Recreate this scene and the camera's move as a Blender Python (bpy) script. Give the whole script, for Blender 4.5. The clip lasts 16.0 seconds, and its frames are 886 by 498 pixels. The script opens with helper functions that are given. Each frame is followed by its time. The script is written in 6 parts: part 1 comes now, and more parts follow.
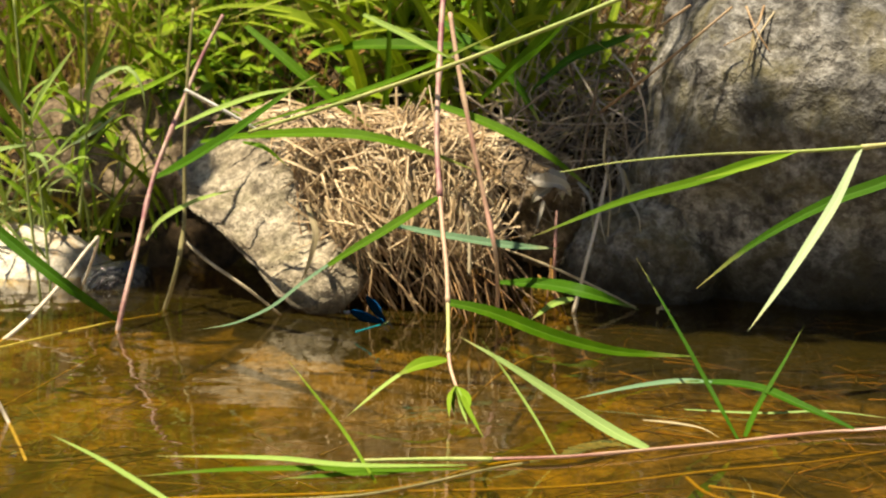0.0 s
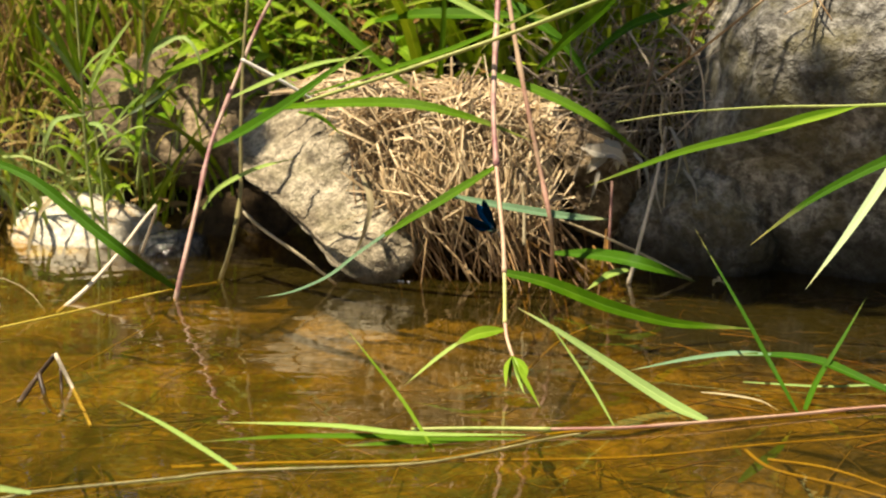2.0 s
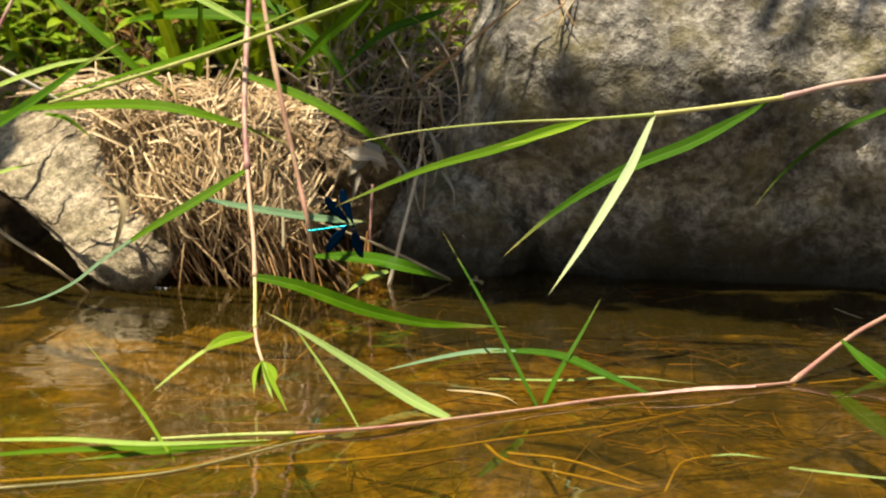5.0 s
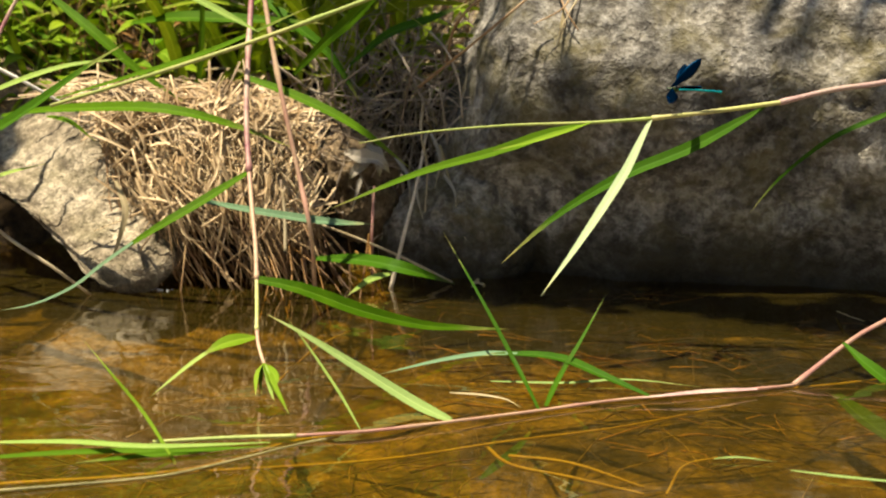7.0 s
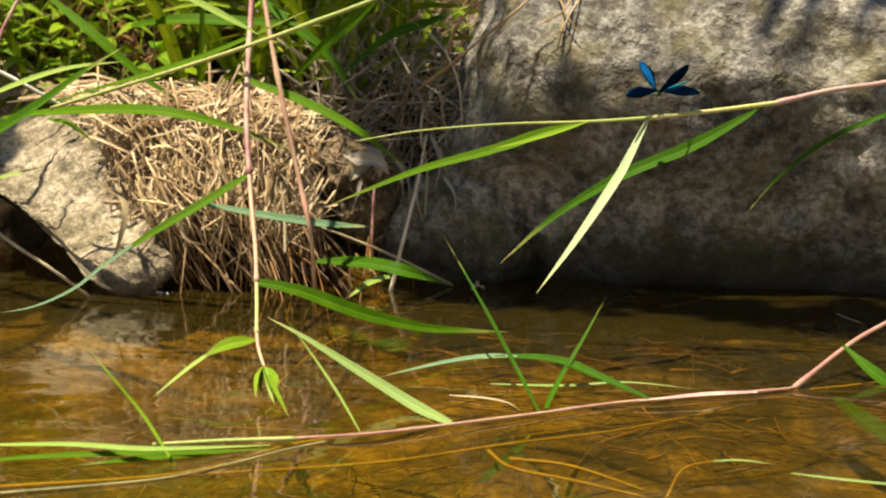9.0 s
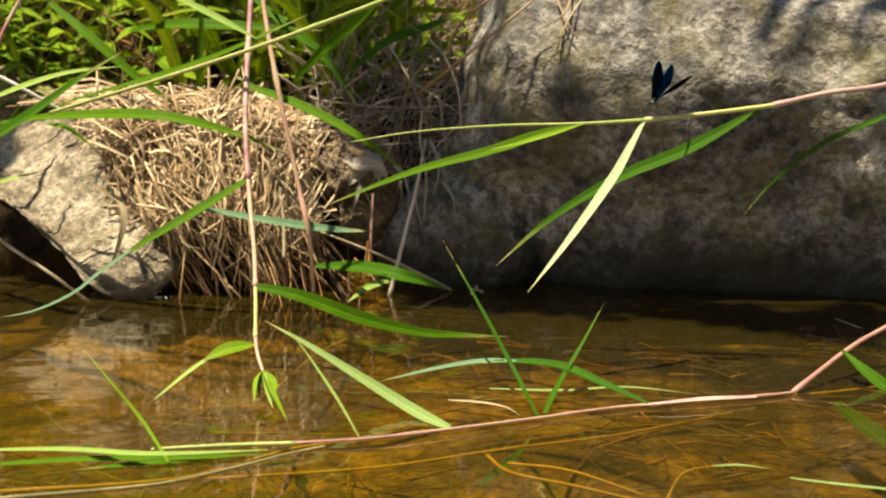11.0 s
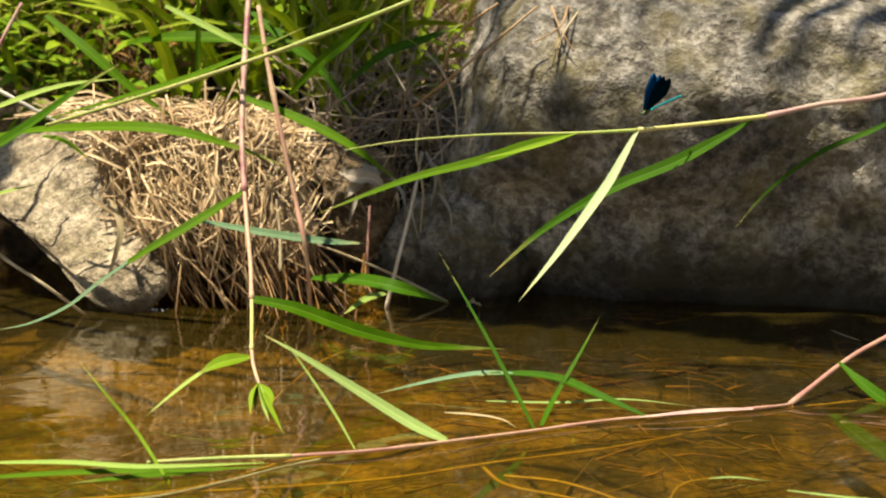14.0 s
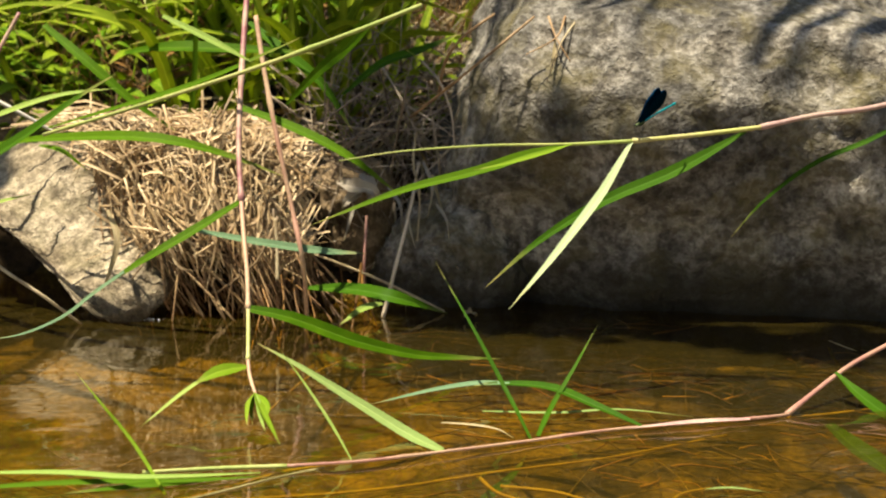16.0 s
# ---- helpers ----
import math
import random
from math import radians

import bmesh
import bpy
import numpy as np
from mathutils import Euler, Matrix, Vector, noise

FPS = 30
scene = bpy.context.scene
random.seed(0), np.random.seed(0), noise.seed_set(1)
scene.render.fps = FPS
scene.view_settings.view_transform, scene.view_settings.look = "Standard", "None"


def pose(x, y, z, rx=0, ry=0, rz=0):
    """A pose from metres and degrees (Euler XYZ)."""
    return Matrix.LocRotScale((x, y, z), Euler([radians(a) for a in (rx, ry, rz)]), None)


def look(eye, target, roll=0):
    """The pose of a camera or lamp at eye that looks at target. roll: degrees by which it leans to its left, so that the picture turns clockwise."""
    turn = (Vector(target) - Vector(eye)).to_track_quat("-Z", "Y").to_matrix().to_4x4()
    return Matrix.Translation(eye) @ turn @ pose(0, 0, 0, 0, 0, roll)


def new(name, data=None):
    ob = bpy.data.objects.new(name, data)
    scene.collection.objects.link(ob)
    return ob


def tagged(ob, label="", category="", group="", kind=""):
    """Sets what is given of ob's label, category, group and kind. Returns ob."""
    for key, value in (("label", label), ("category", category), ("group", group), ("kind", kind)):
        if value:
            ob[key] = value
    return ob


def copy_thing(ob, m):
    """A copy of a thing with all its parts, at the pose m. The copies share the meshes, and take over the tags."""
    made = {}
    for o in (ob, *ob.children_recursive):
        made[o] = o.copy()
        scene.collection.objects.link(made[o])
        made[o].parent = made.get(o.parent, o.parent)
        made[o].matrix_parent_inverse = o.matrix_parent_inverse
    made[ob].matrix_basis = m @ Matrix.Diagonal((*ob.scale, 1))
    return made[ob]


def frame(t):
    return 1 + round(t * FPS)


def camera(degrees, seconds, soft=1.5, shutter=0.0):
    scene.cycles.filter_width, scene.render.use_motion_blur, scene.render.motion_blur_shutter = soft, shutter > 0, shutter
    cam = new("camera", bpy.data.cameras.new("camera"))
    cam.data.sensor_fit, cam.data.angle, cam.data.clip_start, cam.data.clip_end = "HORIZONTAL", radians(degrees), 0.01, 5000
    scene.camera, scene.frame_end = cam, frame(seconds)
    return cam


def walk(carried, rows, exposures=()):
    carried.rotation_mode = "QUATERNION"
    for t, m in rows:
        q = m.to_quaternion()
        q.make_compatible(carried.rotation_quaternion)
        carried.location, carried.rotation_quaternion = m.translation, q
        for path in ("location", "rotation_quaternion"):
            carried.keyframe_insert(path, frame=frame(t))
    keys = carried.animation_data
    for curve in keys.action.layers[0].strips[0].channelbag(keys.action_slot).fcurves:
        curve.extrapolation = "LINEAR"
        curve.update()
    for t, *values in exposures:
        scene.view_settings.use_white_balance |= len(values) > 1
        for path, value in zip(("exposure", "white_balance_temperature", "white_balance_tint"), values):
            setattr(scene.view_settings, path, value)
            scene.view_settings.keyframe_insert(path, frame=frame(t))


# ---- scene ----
from math import cos, sin, pi

# ---------------------------------------------------------------- camera
cam = camera(41.806, 16.0, soft=2.05)
cam.data.dof.use_dof = True
cam.data.dof.focus_distance = 1.12
cam.data.dof.aperture_fstop = 9.5
walk(cam, [
    (0.0, pose(-0.0064, 0.2227, 0.3077, 81.128, 0.106, 1.644)),
    (0.5, pose(-0.0215, 0.2216, 0.3078, 80.219, 0.447, 5.488)),
    (1.0, pose(-0.0329, 0.2201, 0.3080, 79.565, 0.673, 8.430)),
    (1.5, pose(-0.0273, 0.2209, 0.3079, 79.619, 0.471, 7.011)),
    (2.0, pose(-0.0155, 0.2220, 0.3077, 79.663, 0.193, 3.996)),
    (2.5, pose(-0.0004, 0.2225, 0.3077, 79.685, -0.156, 0.127)),
    (3.0, pose(0.0135, 0.2221, 0.3077, 79.735, -0.420, -3.428)),
    (3.5, pose(0.0206, 0.2216, 0.3078, 79.780, -0.635, -5.234)),
    (4.0, pose(0.0247, 0.2212, 0.3078, 79.843, -0.686, -6.293)),
    (6.5, pose(0.0241, 0.2213, 0.3078, 79.895, -0.729, -6.138)),
    (7.0, pose(0.0242, 0.2213, 0.3078, 79.976, -0.713, -6.165)),
    (7.5, pose(0.0242, 0.2213, 0.3078, 80.023, -0.728, -6.163)),
    (8.0, pose(0.0242, 0.2213, 0.3078, 80.059, -0.726, -6.164)),
    (8.5, pose(0.0242, 0.2213, 0.3078, 80.065, -0.732, -6.163)),
    (9.0, pose(0.0242, 0.2213, 0.3078, 80.107, -0.729, -6.164)),
    (11.5, pose(0.0245, 0.2213, 0.3078, 80.412, -0.755, -6.234)),
    (12.0, pose(0.0247, 0.2213, 0.3078, 80.498, -0.767, -6.264)),
    (12.5, pose(0.0247, 0.2214, 0.3078, 80.584, -0.760, -6.285)),
    (13.0, pose(0.0248, 0.2214, 0.3078, 80.712, -0.776, -6.307)),
    (13.5, pose(0.0249, 0.2214, 0.3078, 80.819, -0.793, -6.329)),
    (14.0, pose(0.0250, 0.2214, 0.3078, 80.941, -0.726, -6.358)),
    (14.5, pose(0.0251, 0.2214, 0.3078, 81.053, -0.774, -6.382)),
    (15.0, pose(0.0252, 0.2214, 0.3078, 81.180, -0.774, -6.408)),
    (15.5, pose(0.0254, 0.2214, 0.3078, 81.308, -0.804, -6.451)),
    (16.0, pose(0.0255, 0.2214, 0.3078, 81.428, -0.798, -6.486)),
])

# ---------------------------------------------------------------- light
SUN_TO = Vector((-0.26, -0.14, 0.95)).normalized()
world = bpy.data.worlds.new("world")
scene.world = world
world.use_nodes = True
_sky = world.node_tree.nodes.new("ShaderNodeTexSky")
_sky.sky_type = "NISHITA"
_sky.sun_disc = False
_sky.sun_elevation = math.asin(SUN_TO.z)
_sky.sun_rotation = math.atan2(SUN_TO.x, SUN_TO.y)
_bg = world.node_tree.nodes["Background"]
_bg.inputs["Strength"].default_value = 0.043
world.node_tree.links.new(_sky.outputs["Color"], _bg.inputs["Color"])
_sun = bpy.data.lights.new("sun", "SUN")
_sun.energy = 5.2
_sun.angle = radians(0.6)
_sun.color = (1.0, 0.89, 0.69)
sun = new("sun", _sun)
sun.matrix_world = look(tuple(SUN_TO * 8), (0, 0, 0))
scene.view_settings.exposure = 1.14


# ---------------------------------------------------------------- materials
def nodes_of(name):
    m = bpy.data.materials.new(name)
    m.use_nodes = True
    nt = m.node_tree
    return m, nt, nt.nodes["Principled BSDF"], nt.nodes["Material Output"]


def add(nt, kind, **values):
    n = nt.nodes.new(kind)
    for k, v in values.items():
        n.inputs[k].default_value = v
    return n


def noise_tex(nt, coord, scale, detail=6.0, rough=0.6, distort=0.0):
    n = add(nt, "ShaderNodeTexNoise", Scale=scale, Detail=detail, Roughness=rough, Distortion=distort)
    nt.links.new(coord, n.inputs["Vector"])
    return n.outputs["Fac"]


def ramp(nt, fac, stops):
    r = nt.nodes.new("ShaderNodeValToRGB")
    e = r.color_ramp.elements
    e[0].position, e[0].color = stops[0][0], (*stops[0][1], 1)
    e[1].position, e[1].color = stops[-1][0], (*stops[-1][1], 1)
    for p, c in stops[1:-1]:
        q = e.new(p)
        q.color = (*c, 1)
    nt.links.new(fac, r.inputs["Fac"])
    return r.outputs["Color"]


def mixed(nt, fac, a, b, mode="MIX"):
    m = nt.nodes.new("ShaderNodeMix")
    m.data_type = "RGBA"
    m.blend_type = mode
    for sock, v in ((m.inputs[0], fac), (m.inputs[6], a), (m.inputs[7], b)):
        if isinstance(v, (int, float)):
            sock.default_value = v
        elif isinstance(v, tuple):
            sock.default_value = (*v, 1)
        else:
            nt.links.new(v, sock)
    return m.outputs[2]


def bumped(nt, height, strength, distance, onto=None):
    b = add(nt, "ShaderNodeBump", Strength=strength, Distance=distance)
    nt.links.new(height, b.inputs["Height"])
    if onto:
        nt.links.new(onto, b.inputs["Normal"])
    return b.outputs["Normal"]


def add_value(nt, a, v):
    m = add(nt, "ShaderNodeMath")
    nt.links.new(a, m.inputs[0])
    m.inputs[1].default_value = v
    return m.outputs[0]


def rock_material(name, dark, mid, light, moss=(0.10, 0.085, 0.03), moss_at=0.62, scale=1.0, wet=0.0, wear=1.0):
    """Weathered stone: blotches, pits, grains and a thin film of moss."""
    m, nt, p, _ = nodes_of(name)
    c = nt.nodes.new("ShaderNodeTexCoord").outputs["Object"]
    big = noise_tex(nt, c, 7 * scale, 5, 0.6, 0.4)
    pits = noise_tex(nt, c, 30 * scale, 4, 0.6, 0.3)
    fine = noise_tex(nt, c, 85 * scale, 3, 0.6)
    grit = noise_tex(nt, c, 230 * scale, 2, 0.6)
    col = ramp(nt, big, [(0.3, dark), (0.5, mid), (0.70, light)])
    col = mixed(nt, 0.75 * wear, col, ramp(nt, pits, [(0.38, (0.22, 0.20, 0.17)), (0.50, (0.80, 0.79, 0.76)), (0.62, (1, 1, 1))]), "MULTIPLY")
    col = mixed(nt, 0.8 * wear, col, ramp(nt, fine, [(0.40, (0.30, 0.28, 0.25)), (0.58, (1, 1, 0.98))]), "MULTIPLY")
    col = mixed(nt, 0.5, col, ramp(nt, grit, [(0.38, (0.4, 0.38, 0.34)), (0.60, (1, 1, 1))]), "MULTIPLY")
    stain = noise_tex(nt, c, 3.1 * scale, 6, 0.7, 1.2)
    col = mixed(nt, 0.8, col, ramp(nt, stain, [(0.36, (0.50, 0.47, 0.42)), (0.50, (0.92, 0.90, 0.86)), (0.62, (1, 0.97, 0.90))]), "MULTIPLY")
    patch = noise_tex(nt, c, 13 * scale, 5, 0.65, 0.6)
    film = ramp(nt, patch, [(moss_at, (0, 0, 0)), (moss_at + 0.22, (0.75, 0.75, 0.75))])
    col = mixed(nt, film, col, moss)
    if wet:
        # wet algae band along the waterline
        xyz = nt.nodes.new("ShaderNodeSeparateXYZ")
        nt.links.new(c, xyz.inputs[0])
        level = add(nt, "ShaderNodeMath")
        level.operation = "MULTIPLY_ADD"
        nt.links.new(patch, level.inputs[0])
        level.inputs[1].default_value = -wet * 2.2
        nt.links.new(xyz.outputs["Z"], level.inputs[2])
        col = mixed(nt, ramp(nt, add_value(nt, level.outputs[0], wet * 1.1), [(0.0, (0.9, 0.9, 0.9)), (wet, (0.7, 0.7, 0.7)), (wet * 1.8, (0, 0, 0))]), col, (0.028, 0.023, 0.012))
    nt.links.new(col, p.inputs["Base Color"])
    p.inputs["Roughness"].default_value = 0.85
    p.inputs["Specular IOR Level"].default_value = 0.25
    warp = nt.nodes.new("ShaderNodeMix")
    warp.data_type = "VECTOR"
    warp.inputs[0].default_value = 0.12
    nt.links.new(c, warp.inputs[4])
    swirl = add(nt, "ShaderNodeTexNoise", Scale=9.0 * scale, Detail=4.0)
    nt.links.new(c, swirl.inputs["Vector"])
    nt.links.new(swirl.outputs["Color"], warp.inputs[5])
    chips = add(nt, "ShaderNodeTexVoronoi", Scale=17.0 * scale)
    nt.links.new(warp.outputs[1], chips.inputs["Vector"])
    crack = add(nt, "ShaderNodeTexVoronoi", Scale=5.0 * scale)
    crack.feature = "DISTANCE_TO_EDGE"
    nt.links.new(warp.outputs[1], crack.inputs["Vector"])
    cleft = ramp(nt, crack.outputs["Distance"], [(0.0, (0, 0, 0)), (0.035, (1, 1, 1))])
    n = bumped(nt, chips.outputs["Distance"], 0.4 * wear, 0.018)
    n = bumped(nt, cleft, 0.3 * wear, 0.005, n)
    n = bumped(nt, pits, 0.7 * wear, 0.008, n)
    n = bumped(nt, fine, 0.8 * wear, 0.0060, n)
    nt.links.new(bumped(nt, grit, 0.8, 0.0032, n), p.inputs["Normal"])
    return m


def soil_material(name, dark, mid, light, scale=1.0, litter=0.7, low=0.33, high=0.7):
    m, nt, p, _ = nodes_of(name)
    c = nt.nodes.new("ShaderNodeTexCoord").outputs["Object"]
    big = noise_tex(nt, c, 5 * scale, 8, 0.65, 0.6)
    fine = noise_tex(nt, c, 80 * scale, 4, 0.6)
    col = ramp(nt, big, [(low, dark), (0.5, mid), (high, light)])
    clumps = noise_tex(nt, c, 22 * scale, 4, 0.6, 1.2)
    col = mixed(nt, litter, col, ramp(nt, clumps, [(0.38, (0.3, 0.3, 0.26)), (0.52, (0.8, 0.8, 0.75)), (0.64, (1, 1, 1))]), "MULTIPLY")
    col = mixed(nt, 0.7, col, ramp(nt, fine, [(0.35, (0.2, 0.18, 0.15)), (0.65, (1, 0.97, 0.9))]), "MULTIPLY")
    nt.links.new(col, p.inputs["Base Color"])
    p.inputs["Roughness"].default_value = 0.9
    p.inputs["Specular IOR Level"].default_value = 0.15
    nt.links.new(bumped(nt, fine, 0.8, 0.008), p.inputs["Normal"])
    return m


def leaf_material(name, deep, light, glow=0.4, island=False, rough=0.5, dry=0.0):
    """Grass leaf: fine veins along it, two tones that vary from leaf to leaf, light shining through."""
    m, nt, p, out = nodes_of(name)
    uv = nt.nodes.new("ShaderNodeTexCoord").outputs["UV"]
    split = nt.nodes.new("ShaderNodeSeparateXYZ")
    nt.links.new(uv, split.inputs[0])
    if island:
        rnd = nt.nodes.new("ShaderNodeNewGeometry").outputs["Random Per Island"]
    else:
        rnd = nt.nodes.new("ShaderNodeObjectInfo").outputs["Random"]
    obj = nt.nodes.new("ShaderNodeTexCoord").outputs["Object"]
    blotch = noise_tex(nt, obj, 45, 4, 0.6)
    base = mixed(nt, rnd, deep, light)
    base = mixed(nt, ramp(nt, blotch, [(0.42, (0, 0, 0)), (0.75, (0.7, 0.7, 0.7))]), base, light)
    wave = add(nt, "ShaderNodeTexWave", Scale=6.0, Distortion=0.4)
    nt.links.new(uv, wave.inputs["Vector"])
    base = mixed(nt, 0.22, base, ramp(nt, wave.outputs["Fac"], [(0.2, (0.55, 0.6, 0.4)), (0.8, (1, 1, 1))]), "MULTIPLY")
    if dry:
        brown = noise_tex(nt, obj, 28, 5, 0.7)
        base = mixed(nt, ramp(nt, brown, [(0.62 - dry * 0.2, (0, 0, 0)), (0.78 - dry * 0.2, (1, 1, 1))]), base, (0.34, 0.24, 0.09))
    base = mixed(nt, ramp(nt, split.outputs["X"], [(0.42, (0, 0, 0)), (0.5, (0.5, 0.5, 0.5)), (0.58, (0, 0, 0))]), base, tuple(min(v * 1.5 + 0.02, 0.8) for v in light))
    tip = mixed(nt, 1.0, ramp(nt, split.outputs["Y"], [(0.78, (0, 0, 0)), (1.0, (0.8, 0.8, 0.8))]), ramp(nt, blotch, [(0.35, (0.1, 0.1, 0.1)), (0.6, (1, 1, 1))]), "MULTIPLY")
    base = mixed(nt, tip, base, (0.42, 0.34, 0.12))
    nt.links.new(base, p.inputs["Base Color"])
    p.inputs["Roughness"].default_value = rough
    p.inputs["Specular IOR Level"].default_value = 0.05
    nt.links.new(bumped(nt, wave.outputs["Fac"], 0.25, 0.0006), p.inputs["Normal"])
    if glow:
        tr = nt.nodes.new("ShaderNodeBsdfTranslucent")
        nt.links.new(mixed(nt, 0.35, base, (0.75, 0.85, 0.12)), tr.inputs["Color"])
        mx = nt.nodes.new("ShaderNodeMixShader")
        mx.inputs[0].default_value = glow
        nt.links.new(p.outputs[0], mx.inputs[1])
        nt.links.new(tr.outputs[0], mx.inputs[2])
        nt.links.new(mx.outputs[0], out.inputs["Surface"])
    return m


def stem_material(name, a, b, island=False, scale=22):
    m, nt, p, _ = nodes_of(name)
    obj = nt.nodes.new("ShaderNodeTexCoord").outputs["Object"]
    f = noise_tex(nt, obj, scale, 4, 0.6)
    g = noise_tex(nt, obj, 240, 4, 0.6)
    col = ramp(nt, f, [(0.38, a), (0.62, b)])
    if island:
        rnd = nt.nodes.new("ShaderNodeNewGeometry").outputs["Random Per Island"]
        col = mixed(nt, 0.85, col, ramp(nt, rnd, [(0.0, (0.14, 0.11, 0.085)), (0.42, (0.60, 0.55, 0.48)), (0.85, (1, 1, 1))]), "MULTIPLY")
    col = mixed(nt, 0.4, col, ramp(nt, g, [(0.3, (0.45, 0.42, 0.38)), (0.6, (1, 1, 1))]), "MULTIPLY")
    nt.links.new(col, p.inputs["Base Color"])
    p.inputs["Roughness"].default_value = 0.5
    p.inputs["Specular IOR Level"].default_value = 0.35
    nt.links.new(bumped(nt, g, 0.3, 0.0006), p.inputs["Normal"])
    return m


def water_material():
    m, nt, p, out = nodes_of("stream_water")
    c = nt.nodes.new("ShaderNodeTexCoord").outputs["Object"]
    squash = add(nt, "ShaderNodeMapping")
    squash.inputs["Scale"].default_value = (0.7, 1.5, 1.0)
    nt.links.new(c, squash.inputs["Vector"])
    slow = noise_tex(nt, squash.outputs[0], 13, 1, 0.5, 0.5)
    small = noise_tex(nt, squash.outputs[0], 40, 2, 0.5, 0.2)
    n = bumped(nt, slow, 1.0, 0.0012)
    n = bumped(nt, small, 1.0, 0.00014, n)
    clear = add(nt, "ShaderNodeBsdfTransparent")
    clear.inputs["Color"].default_value = (0.84, 0.71, 0.29, 1)
    gloss = add(nt, "ShaderNodeBsdfGlossy", Roughness=0.003)
    gloss.inputs["Color"].default_value = (1, 1, 1, 1)
    nt.links.new(n, gloss.inputs["Normal"])
    silt = add(nt, "ShaderNodeBsdfDiffuse")
    silt.inputs["Color"].default_value = (0.20, 0.145, 0.022, 1)
    body = nt.nodes.new("ShaderNodeMixShader")
    body.inputs[0].default_value = 0.075
    nt.links.new(clear.outputs[0], body.inputs[1])
    nt.links.new(silt.outputs[0], body.inputs[2])
    fr = add(nt, "ShaderNodeFresnel", IOR=1.53)
    nt.links.new(n, fr.inputs["Normal"])
    mx = nt.nodes.new("ShaderNodeMixShader")
    nt.links.new(fr.outputs[0], mx.inputs[0])
    nt.links.new(body.outputs[0], mx.inputs[1])
    nt.links.new(gloss.outputs[0], mx.inputs[2])
    nt.links.new(mx.outputs[0], out.inputs["Surface"])
    return m


def shiny_material(name, a, b, metal=0.7, rough=0.3, scale=300):
    m, nt, p, _ = nodes_of(name)
    obj = nt.nodes.new("ShaderNodeTexCoord").outputs["Object"]
    f = noise_tex(nt, obj, scale, 3, 0.6)
    nt.links.new(ramp(nt, f, [(0.35, a), (0.65, b)]), p.inputs["Base Color"])
    p.inputs["Metallic"].default_value = metal
    p.inputs["Roughness"].default_value = rough
    return m


def wing_material():
    m, nt, p, out = nodes_of("wing_membrane")
    uv = nt.nodes.new("ShaderNodeTexCoord").outputs["UV"]
    wave = add(nt, "ShaderNodeTexWave", Scale=5.0, Distortion=1.5)
    nt.links.new(uv, wave.inputs["Vector"])
    col = ramp(nt, wave.outputs["Fac"], [(0.1, (0.001, 0.006, 0.016)), (0.9, (0.001, 0.022, 0.064))])
    nt.links.new(col, p.inputs["Base Color"])
    p.inputs["Metallic"].default_value = 1.0
    p.inputs["Specular Tint"].default_value = (0.0, 0.03, 0.08, 1)
    p.inputs["Roughness"].default_value = 0.42
    nt.links.new(bumped(nt, wave.outputs["Fac"], 0.4, 0.0003), p.inputs["Normal"])
    return m


M_BOULDER = rock_material("boulder_stone", (0.098, 0.095, 0.088), (0.275, 0.266, 0.252), (0.66, 0.62, 0.555), moss=(0.12, 0.10, 0.036), moss_at=0.47, wet=0.045)
M_BROWN = rock_material("brown_stone", (0.12, 0.084, 0.045), (0.32, 0.235, 0.14), (0.55, 0.42, 0.27), moss_at=0.55, wear=0.8)
M_STONE = rock_material("bank_stone", (0.24, 0.19, 0.12), (0.47, 0.40, 0.29), (0.68, 0.60, 0.46), moss=(0.17, 0.145, 0.075), moss_at=0.50, scale=1.4, wet=0.016, wear=0.8)
M_WET = rock_material("wet_stone", (0.035, 0.034, 0.032), (0.075, 0.075, 0.072), (0.15, 0.15, 0.15), moss_at=0.7, scale=1.5)
M_WET.node_tree.nodes["Principled BSDF"].inputs["Roughness"].default_value = 0.12
M_WET.node_tree.nodes["Principled BSDF"].inputs["Specular IOR Level"].default_value = 0.6
M_PALE = rock_material("pale_stone", (0.60, 0.53, 0.41), (0.76, 0.70, 0.58), (0.82, 0.78, 0.68), moss=(0.50, 0.25, 0.03), moss_at=0.50, scale=1.5, wear=0.4)
M_SOIL = soil_material("bank_soil", (0.030, 0.019, 0.009), (0.07, 0.045, 0.020), (0.15, 0.10, 0.045))
M_BED = soil_material("stream_bed", (0.043, 0.028, 0.005), (0.124, 0.083, 0.013), (0.32, 0.212, 0.030), 1.5, 0.6, 0.38, 0.66)
M_WATER = water_material()
M_LEAF = leaf_material("reed_leaf", (0.047, 0.125, 0.002), (0.105, 0.21, 0.006))
M_LEAF_DARK = leaf_material("dark_reed_leaf", (0.023, 0.072, 0.002), (0.046, 0.115, 0.004), 0.10)
M_LEAF_PALE = leaf_material("pale_reed_leaf", (0.24, 0.36, 0.07), (0.34, 0.44, 0.11), 0.3)
M_LEAF_FRESH = leaf_material("fresh_reed_leaf", (0.17, 0.29, 0.012), (0.26, 0.38, 0.03), 0.4)
M_LEAF_SILVER = leaf_material("silvery_reed_leaf", (0.19, 0.29, 0.075), (0.29, 0.375, 0.125), 0.25)
M_LEAF_GREY = leaf_material("grey_green_leaf", (0.10, 0.18, 0.09), (0.17, 0.27, 0.15), 0.2)
M_LEAF_YELLOW = leaf_material("yellowing_leaf", (0.37, 0.46, 0.23), (0.44, 0.52, 0.29), 0.2)
